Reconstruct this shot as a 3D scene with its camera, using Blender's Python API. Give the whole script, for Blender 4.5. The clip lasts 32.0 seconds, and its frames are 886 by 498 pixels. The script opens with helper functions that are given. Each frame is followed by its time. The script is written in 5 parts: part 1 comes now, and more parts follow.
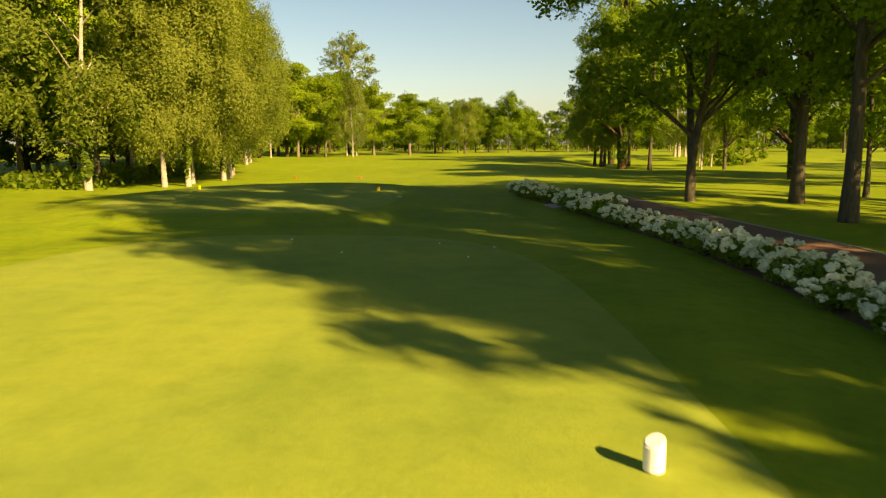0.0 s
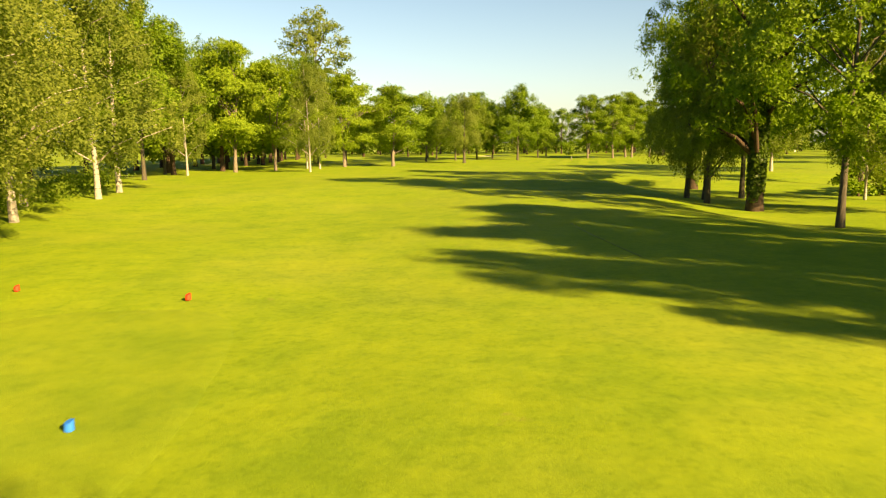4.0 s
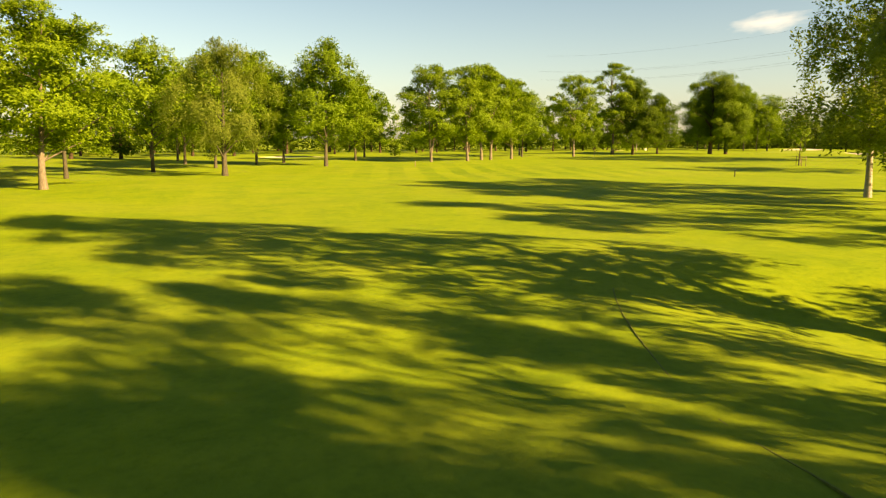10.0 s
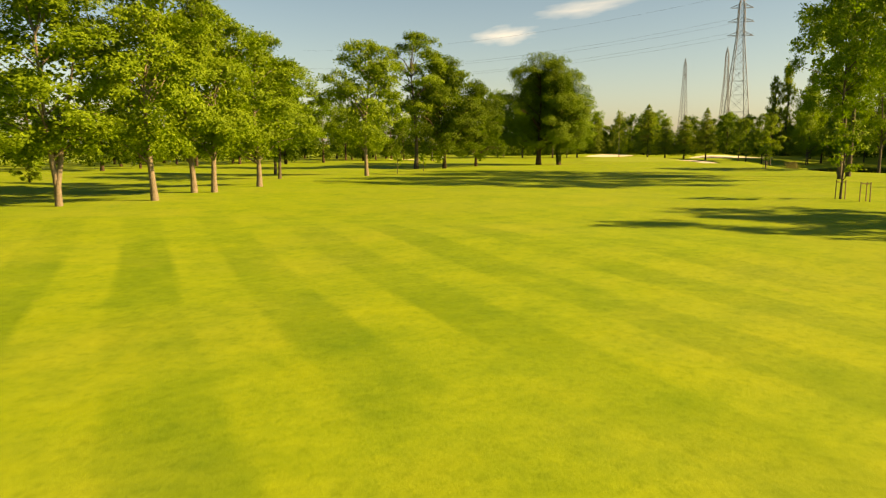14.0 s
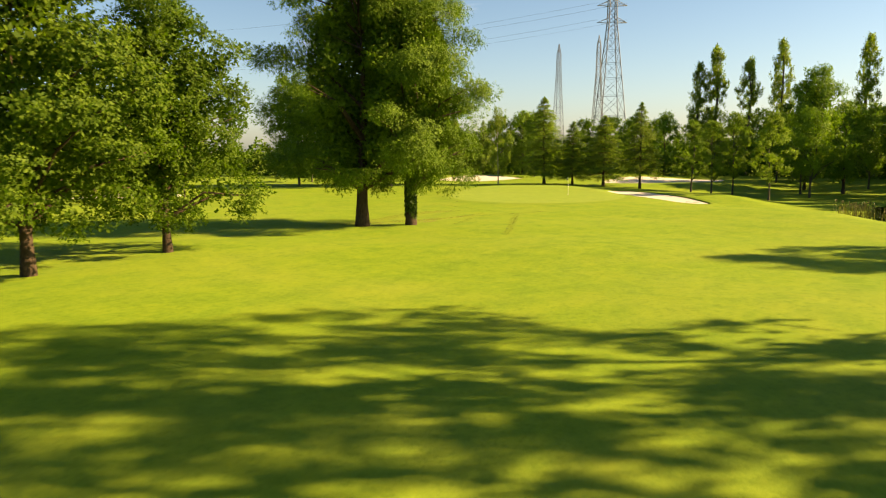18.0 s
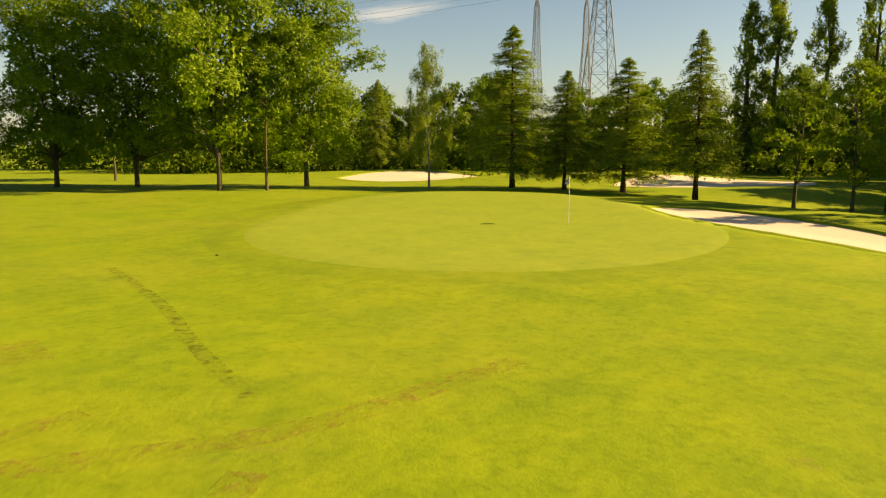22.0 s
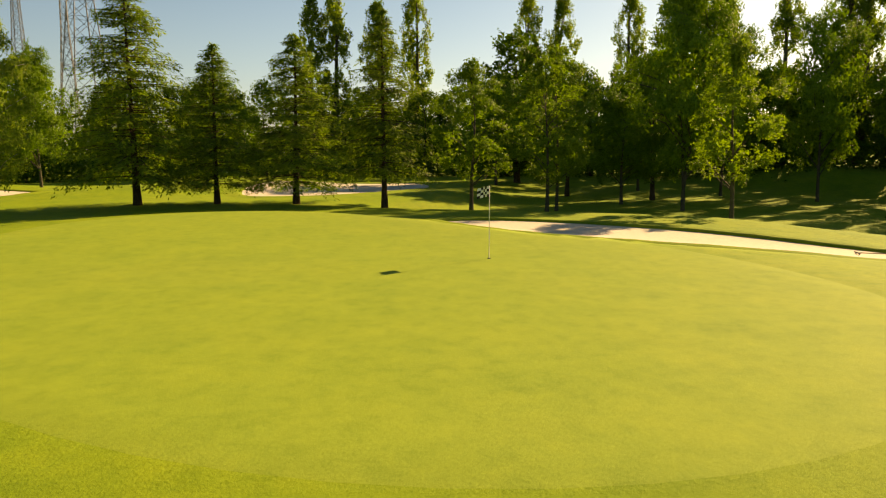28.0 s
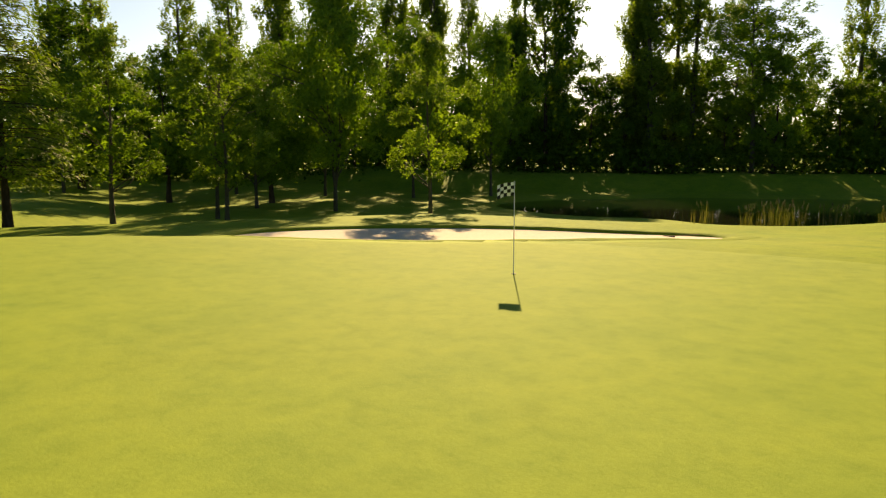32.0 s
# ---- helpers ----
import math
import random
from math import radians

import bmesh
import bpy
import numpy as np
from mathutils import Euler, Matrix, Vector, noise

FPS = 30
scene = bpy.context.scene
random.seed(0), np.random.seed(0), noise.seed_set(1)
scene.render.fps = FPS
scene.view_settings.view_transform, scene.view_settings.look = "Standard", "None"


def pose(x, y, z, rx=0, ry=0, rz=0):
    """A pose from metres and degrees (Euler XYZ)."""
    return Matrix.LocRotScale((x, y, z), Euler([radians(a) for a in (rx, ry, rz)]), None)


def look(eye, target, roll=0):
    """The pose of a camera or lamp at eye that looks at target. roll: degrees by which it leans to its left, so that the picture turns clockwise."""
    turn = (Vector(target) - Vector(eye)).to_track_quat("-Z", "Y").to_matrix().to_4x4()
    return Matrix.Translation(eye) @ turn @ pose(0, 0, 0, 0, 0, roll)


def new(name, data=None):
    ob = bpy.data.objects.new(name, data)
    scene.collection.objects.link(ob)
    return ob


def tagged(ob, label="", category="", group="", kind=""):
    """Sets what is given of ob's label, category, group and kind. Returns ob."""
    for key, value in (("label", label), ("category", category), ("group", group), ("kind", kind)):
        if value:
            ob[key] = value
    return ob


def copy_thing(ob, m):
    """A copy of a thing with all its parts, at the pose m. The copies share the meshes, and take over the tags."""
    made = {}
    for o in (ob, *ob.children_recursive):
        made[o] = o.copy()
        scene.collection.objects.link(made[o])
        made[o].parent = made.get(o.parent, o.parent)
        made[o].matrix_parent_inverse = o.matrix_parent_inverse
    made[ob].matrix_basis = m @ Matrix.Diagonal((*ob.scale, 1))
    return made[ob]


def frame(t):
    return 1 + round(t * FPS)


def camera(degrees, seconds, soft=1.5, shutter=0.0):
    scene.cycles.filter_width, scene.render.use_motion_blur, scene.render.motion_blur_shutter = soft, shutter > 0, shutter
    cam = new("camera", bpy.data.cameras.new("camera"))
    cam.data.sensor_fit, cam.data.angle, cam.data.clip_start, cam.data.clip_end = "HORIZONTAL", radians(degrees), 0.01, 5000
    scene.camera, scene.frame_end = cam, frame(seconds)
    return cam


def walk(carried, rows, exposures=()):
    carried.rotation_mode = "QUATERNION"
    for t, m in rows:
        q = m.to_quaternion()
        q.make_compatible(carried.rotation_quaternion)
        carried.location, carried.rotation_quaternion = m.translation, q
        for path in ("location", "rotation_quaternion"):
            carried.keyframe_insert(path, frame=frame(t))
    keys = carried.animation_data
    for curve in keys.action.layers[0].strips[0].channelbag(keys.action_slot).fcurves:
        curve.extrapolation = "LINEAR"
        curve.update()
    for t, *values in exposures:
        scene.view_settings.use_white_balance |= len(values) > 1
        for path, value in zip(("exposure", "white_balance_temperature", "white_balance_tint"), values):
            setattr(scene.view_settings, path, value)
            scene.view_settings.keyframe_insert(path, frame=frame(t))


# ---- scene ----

# ======== camera and its flight ========
PATH = [
    (0, 0.00, 0.00, 2.34, 0.00, -8.33, -0.05), (0.5, 0.10, 3.49, 2.53, 0.01, -8.26, -0.06),
    (1, 0.23, 7.28, 2.67, 0.00, -8.24, -0.13), (1.5, 0.32, 11.49, 2.84, 0.05, -8.22, -0.12),
    (2, 0.37, 16.22, 3.07, -0.03, -8.25, -0.04), (2.5, 0.30, 21.39, 3.35, -0.02, -8.23, 0.11),
    (3, 0.31, 26.65, 3.54, -0.05, -8.27, 0.17), (3.5, 0.29, 32.03, 3.70, 0.03, -8.37, 0.06),
    (5.5, -0.01, 53.88, 4.12, 3.53, -8.66, -0.24), (6, 0.25, 58.86, 4.03, 4.96, -8.70, -0.18),
    (6.5, 0.69, 63.92, 3.92, 6.18, -8.67, -0.17), (7, 1.42, 69.16, 3.89, 7.36, -8.71, -0.09),
    (7.5, 1.15, 74.60, 3.89, 9.17, -8.74, 0.02), (8, 1.44, 80.27, 3.89, 10.73, -8.77, 0.11),
    (8.5, 2.23, 85.43, 3.83, 12.04, -8.78, 0.15), (9, 3.28, 90.53, 3.76, 13.42, -8.77, 0.17),
    (9.5, 4.53, 95.47, 3.70, 14.83, -8.77, 0.20), (10, 5.90, 100.56, 3.64, 16.32, -8.76, 0.24),
    (10.5, 7.39, 106.24, 3.54, 17.93, -8.71, 0.29), (11, 9.85, 113.05, 3.41, 20.12, -8.65, 0.39),
    (11.5, 12.55, 120.89, 3.32, 22.85, -8.56, 0.26), (12, 15.31, 128.53, 3.29, 25.28, -8.39, 0.33),
    (12.5, 18.50, 136.13, 3.38, 27.75, -8.35, 0.32), (13, 21.98, 143.46, 3.58, 30.22, -8.36, 0.27),
    (13.5, 25.73, 150.87, 3.79, 32.77, -8.36, 0.16), (14, 29.77, 158.09, 4.03, 35.24, -8.38, -0.10),
    (14.5, 34.37, 165.23, 4.35, 37.69, -8.50, -0.57), (16.5, 60.38, 198.50, 5.55, 46.88, -8.27, 0.09),
    (17, 68.88, 206.13, 5.75, 47.78, -8.18, -0.17), (17.5, 77.95, 212.82, 5.84, 48.14, -7.95, -0.38),
    (18, 86.69, 218.24, 5.69, 48.25, -7.83, -0.34), (18.5, 94.35, 222.58, 5.27, 48.52, -7.88, -0.09),
    (19, 101.08, 226.35, 4.73, 48.84, -7.93, 0.24), (19.5, 107.65, 230.22, 4.23, 49.02, -7.96, 0.29),
    (20, 113.54, 233.79, 3.96, 49.03, -7.96, 0.19), (20.5, 118.94, 237.16, 3.83, 49.00, -8.02, 0.18),
    (21, 123.84, 240.81, 3.84, 49.21, -8.06, 0.23), (21.5, 128.63, 244.61, 3.79, 49.43, -8.16, 0.13),
    (22, 133.13, 248.53, 3.73, 50.27, -8.13, 0.17), (22.5, 136.85, 252.33, 3.68, 52.33, -8.02, 0.23),
    (23, 138.96, 255.03, 3.62, 55.16, -7.92, 0.23), (23.5, 139.72, 256.57, 3.56, 57.35, -7.88, 0.16),
    (24, 140.14, 257.89, 3.50, 60.18, -7.81, 0.09), (24.5, 140.30, 259.29, 3.46, 63.66, -7.73, 0.03),
    (25, 140.42, 260.65, 3.41, 67.38, -7.67, -0.03), (25.5, 140.46, 261.92, 3.37, 71.48, -7.61, -0.09),
    (27.5, 141.28, 266.07, 3.29, 87.77, -7.59, -0.17), (28, 141.24, 267.49, 3.33, 91.84, -7.67, -0.17),
    (28.5, 141.68, 269.22, 3.36, 96.00, -7.74, -0.14), (29, 142.52, 270.82, 3.35, 100.18, -7.79, -0.17),
    (29.5, 143.38, 272.48, 3.31, 104.66, -7.83, -0.24), (30, 144.64, 273.86, 3.27, 109.40, -7.84, -0.22),
    (30.5, 146.14, 275.16, 3.24, 114.45, -7.76, -0.19), (31, 147.87, 276.44, 3.20, 119.87, -7.65, -0.23),
    (31.5, 149.60, 277.31, 3.06, 126.03, -7.54, -0.15), (32, 151.50, 278.17, 2.94, 133.22, -7.41, -0.03),
]


def flight(row):
    t, x, y, z, yaw, pitch, roll = row
    a, b = radians(yaw), radians(pitch)
    way = Vector((math.sin(a) * math.cos(b), math.cos(a) * math.cos(b), math.sin(b)))
    eye = Vector((x, y, z))
    return t, look(eye, eye + way, roll)


cam = camera(63.4, 32.0, soft=1.2, shutter=0.15)
BASE_EV = 1.31
EXPOSURES = [(t, BASE_EV + e, k, 10) for t, e, k in ((0, -0.10, 8300), (0.5, 0.25, 7600), (1, 0.78, 7000), (2, 0.80, 6600), (2.5, 0.68, 6700), (3, 0.50, 6900), (3.5, 0.34, 7200),
                                                    (5.5, 0.12, 9200), (9, 0.20, 8500), (12, 0.02, 8600), (14.5, -0.10, 8300), (16.5, -0.02, 7200), (18, 0.08, 6800), (20, -0.14, 7100),
                                                    (23, -0.24, 8300), (25, -0.30, 8400), (28, -0.38, 7900), (32, -0.46, 6900))]
walk(cam, [flight(r) for r in PATH], EXPOSURES)

# ======== light ========
SUN_AZ, SUN_EL = 136.9, 27.8          # clockwise from +y, above the horizon
world = bpy.data.worlds.new("sky")
scene.world = world
world.use_nodes = True
wn, wl = world.node_tree.nodes, world.node_tree.links
bg = wn["Background"]
sky = wn.new("ShaderNodeTexSky")
sky.sky_type = "NISHITA"
sky.sun_disc = False
sky.sun_elevation, sky.sun_rotation = radians(SUN_EL), radians(SUN_AZ)
sky.air_density, sky.dust_density, sky.ozone_density = 1.0, 1.0, 2.2
wco = wn.new("ShaderNodeTexCoord").outputs["Generated"]


def cloud(base_color, az, el, wide, high, gain):
    """A soft wisp of cloud at a bearing of the sky."""
    a, e = radians(az), radians(el)
    mp = wn.new("ShaderNodeMapping")
    mp.vector_type = "TEXTURE"
    mp.inputs["Location"].default_value = (math.sin(a) * math.cos(e), math.cos(a) * math.cos(e), math.sin(e))
    mp.inputs["Rotation"].default_value = (0, radians(-6), -a)
    mp.inputs["Scale"].default_value = (radians(wide), 1.0, radians(high))
    wl.new(wco, mp.inputs[0])
    ln = wn.new("ShaderNodeVectorMath")
    ln.operation = "LENGTH"
    wl.new(mp.outputs[0], ln.inputs[0])
    ns = wn.new("ShaderNodeTexNoise")
    ns.inputs["Scale"].default_value, ns.inputs["Detail"].default_value = 1.6, 6
    wl.new(mp.outputs[0], ns.inputs["Vector"])
    sm = wn.new("ShaderNodeMath")
    sm.operation = "MULTIPLY_ADD"
    sm.inputs[1].default_value = 1.3
    wl.new(ns.outputs[0], sm.inputs[0])
    wl.new(ln.outputs[1], sm.inputs[2])
    fade = wn.new("ShaderNodeMapRange")
    fade.inputs[1].default_value, fade.inputs[2].default_value = 1.5, 0.5
    fade.inputs[3].default_value, fade.inputs[4].default_value = 0.0, gain
    wl.new(sm.outputs[0], fade.inputs[0])
    mx = wn.new("ShaderNodeMix")
    mx.data_type = "RGBA"
    wl.new(fade.outputs[0], mx.inputs[0])
    wl.new(base_color, mx.inputs[6])
    mx.inputs[7].default_value = (9.0, 8.2, 7.4, 1)
    return mx.outputs[2]


heaven = sky.outputs[0]
for c in ((40, 8.1, 3.2, 0.9, 0.8), (45.5, 9.8, 4.0, 0.7, 0.5), (47.2, 10.3, 5.0, 0.7, 0.4), (60, 12, 7, 0.8, 0.3)):
    heaven = cloud(heaven, *c)
# summer haze: the sky pales towards the horizon all round; zenith darkened to cut fill light
up = wn.new("ShaderNodeSeparateXYZ")
wl.new(wco, up.inputs[0])
pale = wn.new("ShaderNodeValToRGB")
for at, tone in ((0.0, (1.42, 1.38, 1.36)), (0.35, (1.06, 1.13, 1.10))):
    stop = pale.color_ramp.elements[0] if at == 0 else pale.color_ramp.elements.new(at)
    stop.position, stop.color = at, (*tone, 1)
pale.color_ramp.elements[-1].color = (0.36, 0.48, 0.45, 1)
wl.new(up.outputs[2], pale.inputs[0])
hazy = wn.new("ShaderNodeMix")
hazy.data_type, hazy.blend_type = "RGBA", "MULTIPLY"
hazy.inputs[0].default_value = 1.0
wl.new(heaven, hazy.inputs[6])
wl.new(pale.outputs[0], hazy.inputs[7])
wl.new(hazy.outputs[2], bg.inputs[0])
bg.inputs[1].default_value = 0.05
sun_data = bpy.data.lights.new("sun", "SUN")
sun_data.energy, sun_data.angle, sun_data.color = 7.2, radians(0.6), (1.0, 0.70, 0.37)
sun = new("sun", sun_data)
sdir = Vector((math.sin(radians(SUN_AZ)) * math.cos(radians(SUN_EL)), math.cos(radians(SUN_AZ)) * math.cos(radians(SUN_EL)), math.sin(radians(SUN_EL))))
sun.matrix_world = look(sdir * 200, (0, 0, 0))


# ======== materials ========
def mat(name, rough=0.8, metal=0.0, spec=0.3):
    m = bpy.data.materials.new(name)
    m.use_nodes = True
    n = m.node_tree.nodes
    b = n["Principled BSDF"]
    b.inputs["Roughness"].default_value = rough
    b.inputs["Metallic"].default_value = metal
    b.inputs["Specular IOR Level"].default_value = spec
    return m, n, m.node_tree.links, b


def noise_node(n, l, scale, detail=4.0, vec=None, rough=0.6):
    x = n.new("ShaderNodeTexNoise")
    x.inputs["Scale"].default_value, x.inputs["Detail"].default_value, x.inputs["Roughness"].default_value = scale, detail, rough
    if vec is not None:
        l.new(vec, x.inputs["Vector"])
    return x


def ramp(n, l, fac, stops):
    r = n.new("ShaderNodeValToRGB")
    e = r.color_ramp.elements
    while len(e) < len(stops):
        e.new(0.5)
    for el, (p, c) in zip(e, stops):
        el.position, el.color = p, (*c, 1)
    l.new(fac, r.inputs[0])
    return r


def mix(n, l, fac, a, b, mode="MIX"):
    x = n.new("ShaderNodeMix")
    x.data_type, x.blend_type = "RGBA", mode
    for sock, v in ((x.inputs[0], fac), (x.inputs[6], a), (x.inputs[7], b)):
        if isinstance(v, (int, float)):
            sock.default_value = v
        elif isinstance(v, tuple):
            sock.default_value = (*v, 1)
        else:
            l.new(v, sock)
    return x.outputs[2]


def bump(n, l, b, height, strength, dist):
    x = n.new("ShaderNodeBump")
    x.inputs["Strength"].default_value, x.inputs["Distance"].default_value = strength, dist
    l.new(height, x.inputs["Height"])
    l.new(x.outputs[0], b.inputs["Normal"])


def grass_mat(name, dark, light, dry, fine=9.0, bump_s=0.5, dry_amount=0.5, stripes=0.0, stripe_dir=(1, 0, 0), uneven=0.8):
    m, n, l, b = mat(name, 0.85, 0, 0.06)
    co = n.new("ShaderNodeTexCoord").outputs["Object"]
    big = noise_node(n, l, 0.11, 3, co)
    mid = noise_node(n, l, 0.9, 5, co, 0.7)
    small = noise_node(n, l, fine, 6, co, 0.75)
    c1 = mix(n, l, ramp(n, l, mid.outputs[0], [(0.3, (0, 0, 0)), (0.7, (1, 1, 1))]).outputs[0], dark, light)
    c2 = mix(n, l, ramp(n, l, big.outputs[0], [(0.45, (0, 0, 0)), (0.75, (dry_amount,) * 3)]).outputs[0], c1, dry)
    patch = noise_node(n, l, 2.4, 5, co, 0.65)
    c3 = mix(n, l, 0.45, c2, ramp(n, l, patch.outputs[0], [(0.32, (0.72, 0.78, 0.7)), (0.5, (1, 1, 1)), (0.72, (1.2, 1.14, 1.05))]).outputs[0], "MULTIPLY")
    c3 = mix(n, l, 0.13, c3, ramp(n, l, small.outputs[0], [(0.3, (0.45, 0.45, 0.4)), (0.55, (1, 1, 1)), (0.75, (1.45, 1.4, 1.3))]).outputs[0], "MULTIPLY")
    sward = noise_node(n, l, 0.42, 6, co, 0.68)
    c3 = mix(n, l, uneven, c3, ramp(n, l, sward.outputs[0], [(0.34, (0.78, 0.86, 0.9)), (0.5, (1, 1, 1)), (0.66, (1.14, 1.07, 1.0))]).outputs[0], "MULTIPLY")
    if stripes:
        bare = noise_node(n, l, 0.33, 6, co, 0.72)
        c3 = mix(n, l, ramp(n, l, bare.outputs[0], [(0.66, (0, 0, 0)), (0.74, (0.6, 0.6, 0.6))]).outputs[0], c3, (0.21, 0.16, 0.055))
        tuft = noise_node(n, l, 5.0, 3, co, 0.5)
        c3 = mix(n, l, 0.22, c3, ramp(n, l, tuft.outputs[0], [(0.36, (0.50, 0.58, 0.45)), (0.46, (1, 1, 1)), (0.7, (1.15, 1.10, 1))]).outputs[0], "MULTIPLY")
        w = n.new("ShaderNodeTexWave")
        w.wave_type, w.bands_direction = "BANDS", "X"
        w.inputs["Scale"].default_value, w.inputs["Distortion"].default_value, w.inputs["Detail Scale"].default_value = 0.088, 1.4, 0.30
        mp = n.new("ShaderNodeMapping")
        mp.inputs["Rotation"].default_value = stripe_dir
        l.new(co, mp.inputs[0])
        l.new(mp.outputs[0], w.inputs[0])
        cut = n.new("ShaderNodeVectorMath")      # the stretch mown last, where the stripes are fresh
        cut.operation = "DISTANCE"
        l.new(co, cut.inputs[0])
        cut.inputs[1].default_value = (35, 179, 0)
        fresh = n.new("ShaderNodeMapRange")
        fresh.inputs[1].default_value, fresh.inputs[2].default_value = 25, 8
        fresh.inputs[3].default_value, fresh.inputs[4].default_value = stripes * 0.25, 0.8
        l.new(cut.outputs["Value"], fresh.inputs[0])
        faded = n.new("ShaderNodeMath")          # stripes worn away in patches
        faded.operation = "MULTIPLY"
        l.new(fresh.outputs[0], faded.inputs[0])
        l.new(ramp(n, l, noise_node(n, l, 0.16, 4, co, 0.6).outputs[0], [(0.38, (0.15, 0.15, 0.15)), (0.62, (1, 1, 1))]).outputs[0], faded.inputs[1])
        c3 = mix(n, l, faded.outputs[0], c3, ramp(n, l, w.outputs[1], [(0.38, (0.60, 0.72, 0.62)), (0.62, (1.10, 1.07, 1.0))]).outputs[0], "MULTIPLY")
    l.new(c3, b.inputs["Base Color"])
    bump(n, l, b, small.outputs[0], bump_s, 0.06)
    return m


M_ROUGH = grass_mat("fairway_grass", (0.142, 0.222, 0.014), (0.186, 0.268, 0.018), (0.226, 0.270, 0.034), 10, 0.3, 0.5, 0.38, (0, 0, radians(12)))
M_GREEN = grass_mat("putting_green_grass", (0.184, 0.262, 0.032), (0.200, 0.280, 0.036), (0.214, 0.272, 0.044), 16, 0.18, 0.4, uneven=0.45)
M_TEE = grass_mat("tee_grass", (0.195, 0.270, 0.042), (0.218, 0.295, 0.048), (0.240, 0.298, 0.056), 16, 0.2, 0.4)
M_COLLAR = grass_mat("collar_grass", (0.138, 0.214, 0.015), (0.172, 0.248, 0.019), (0.204, 0.254, 0.028), 12, 0.3, 0.4)


def leaf_mat(name, a, b_, trans=0.34, gloss=0.65):
    m, n, l, b = mat(name, gloss, 0, 0.12)
    geo = n.new("ShaderNodeNewGeometry")
    info = n.new("ShaderNodeObjectInfo")
    c = ramp(n, l, geo.outputs["Random Per Island"], [(0.0, a), (1.0, b_)])
    tint = ramp(n, l, info.outputs["Random"], [(0, (0.82, 0.86, 0.8)), (1, (1.15, 1.1, 1.1))])
    col = mix(n, l, 1.0, c.outputs[0], tint.outputs[0], "MULTIPLY")
    l.new(col, b.inputs["Base Color"])
    tr = n.new("ShaderNodeBsdfTranslucent")
    warm = mix(n, l, 1.0, col, (1.25, 1.45, 0.45), "MULTIPLY")
    l.new(warm, tr.inputs[0])
    ms = n.new("ShaderNodeMixShader")
    ms.inputs[0].default_value = trans
    l.new(b.outputs[0], ms.inputs[1])
    l.new(tr.outputs[0], ms.inputs[2])
    l.new(ms.outputs[0], n["Material Output"].inputs[0])
    return m


L_OAK = leaf_mat("leaf_green", (0.090, 0.162, 0.010), (0.170, 0.262, 0.020), 0.30)
L_MAPLE = leaf_mat("leaf_maple", (0.112, 0.178, 0.016), (0.212, 0.290, 0.036), 0.42)
L_LOCUST = leaf_mat("leaf_bright", (0.096, 0.166, 0.010), (0.190, 0.282, 0.020), 0.30)
# shaded copy of L_LOCUST, darkened for the two giant trees against the sun
L_GIANT = leaf_mat("leaf_backlit", (0.062, 0.114, 0.006), (0.138, 0.218, 0.012), 0.2)
L_BIRCH = leaf_mat("leaf_olive", (0.135, 0.180, 0.030), (0.195, 0.248, 0.050), 0.50)
L_BEECH = leaf_mat("leaf_dark", (0.078, 0.135, 0.014), (0.160, 0.232, 0.028), 0.62)
# dark leaf; the low colour deepens the shade among the wood's trees and undergrowth
L_SHADE = leaf_mat("leaf_shade", (0.040, 0.082, 0.005), (0.100, 0.160, 0.010), 0.40)
L_CONIFER = leaf_mat("needles", (0.090, 0.150, 0.014), (0.205, 0.280, 0.030), 0.38, 0.6)
L_LARCH = leaf_mat("larch_needles", (0.105, 0.155, 0.016), (0.215, 0.275, 0.034), 0.42, 0.6)
L_POPLAR = leaf_mat("leaf_poplar", (0.097, 0.145, 0.014), (0.193, 0.250, 0.034), 0.54)
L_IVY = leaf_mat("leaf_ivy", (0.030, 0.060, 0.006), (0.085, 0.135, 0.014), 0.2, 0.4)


def bark_mat(name, a, b_, scale=5.0, spots=None):
    m, n, l, b = mat(name, 0.9, 0, 0.1)
    co = n.new("ShaderNodeTexCoord").outputs["Object"]
    mp = n.new("ShaderNodeMapping")
    mp.inputs["Scale"].default_value = (3, 3, 0.6) if spots is None else (1, 1, 4)
    l.new(co, mp.inputs[0])
    x = noise_node(n, l, scale, 6, mp.outputs[0], 0.7)
    c = ramp(n, l, x.outputs[0], [(0.3, a), (0.7, b_)]).outputs[0]
    if spots:
        c = mix(n, l, ramp(n, l, x.outputs[0], [(0.56, (0, 0, 0)), (0.62, (1, 1, 1))]).outputs[0], c, spots)
    l.new(c, b.inputs["Base Color"])
    bump(n, l, b, x.outputs[0], 0.8, 0.05)
    return m


B_BROWN = bark_mat("bark_brown", (0.044, 0.041, 0.029), (0.112, 0.102, 0.070))
B_DARK = bark_mat("bark_dark", (0.03, 0.022, 0.015), (0.09, 0.065, 0.042))
B_TAN = bark_mat("bark_tan", (0.085, 0.074, 0.056), (0.235, 0.203, 0.152))
B_BIRCH = bark_mat("bark_birch", (0.22, 0.205, 0.17), (0.42, 0.395, 0.34), 3.0, (0.06, 0.05, 0.04))


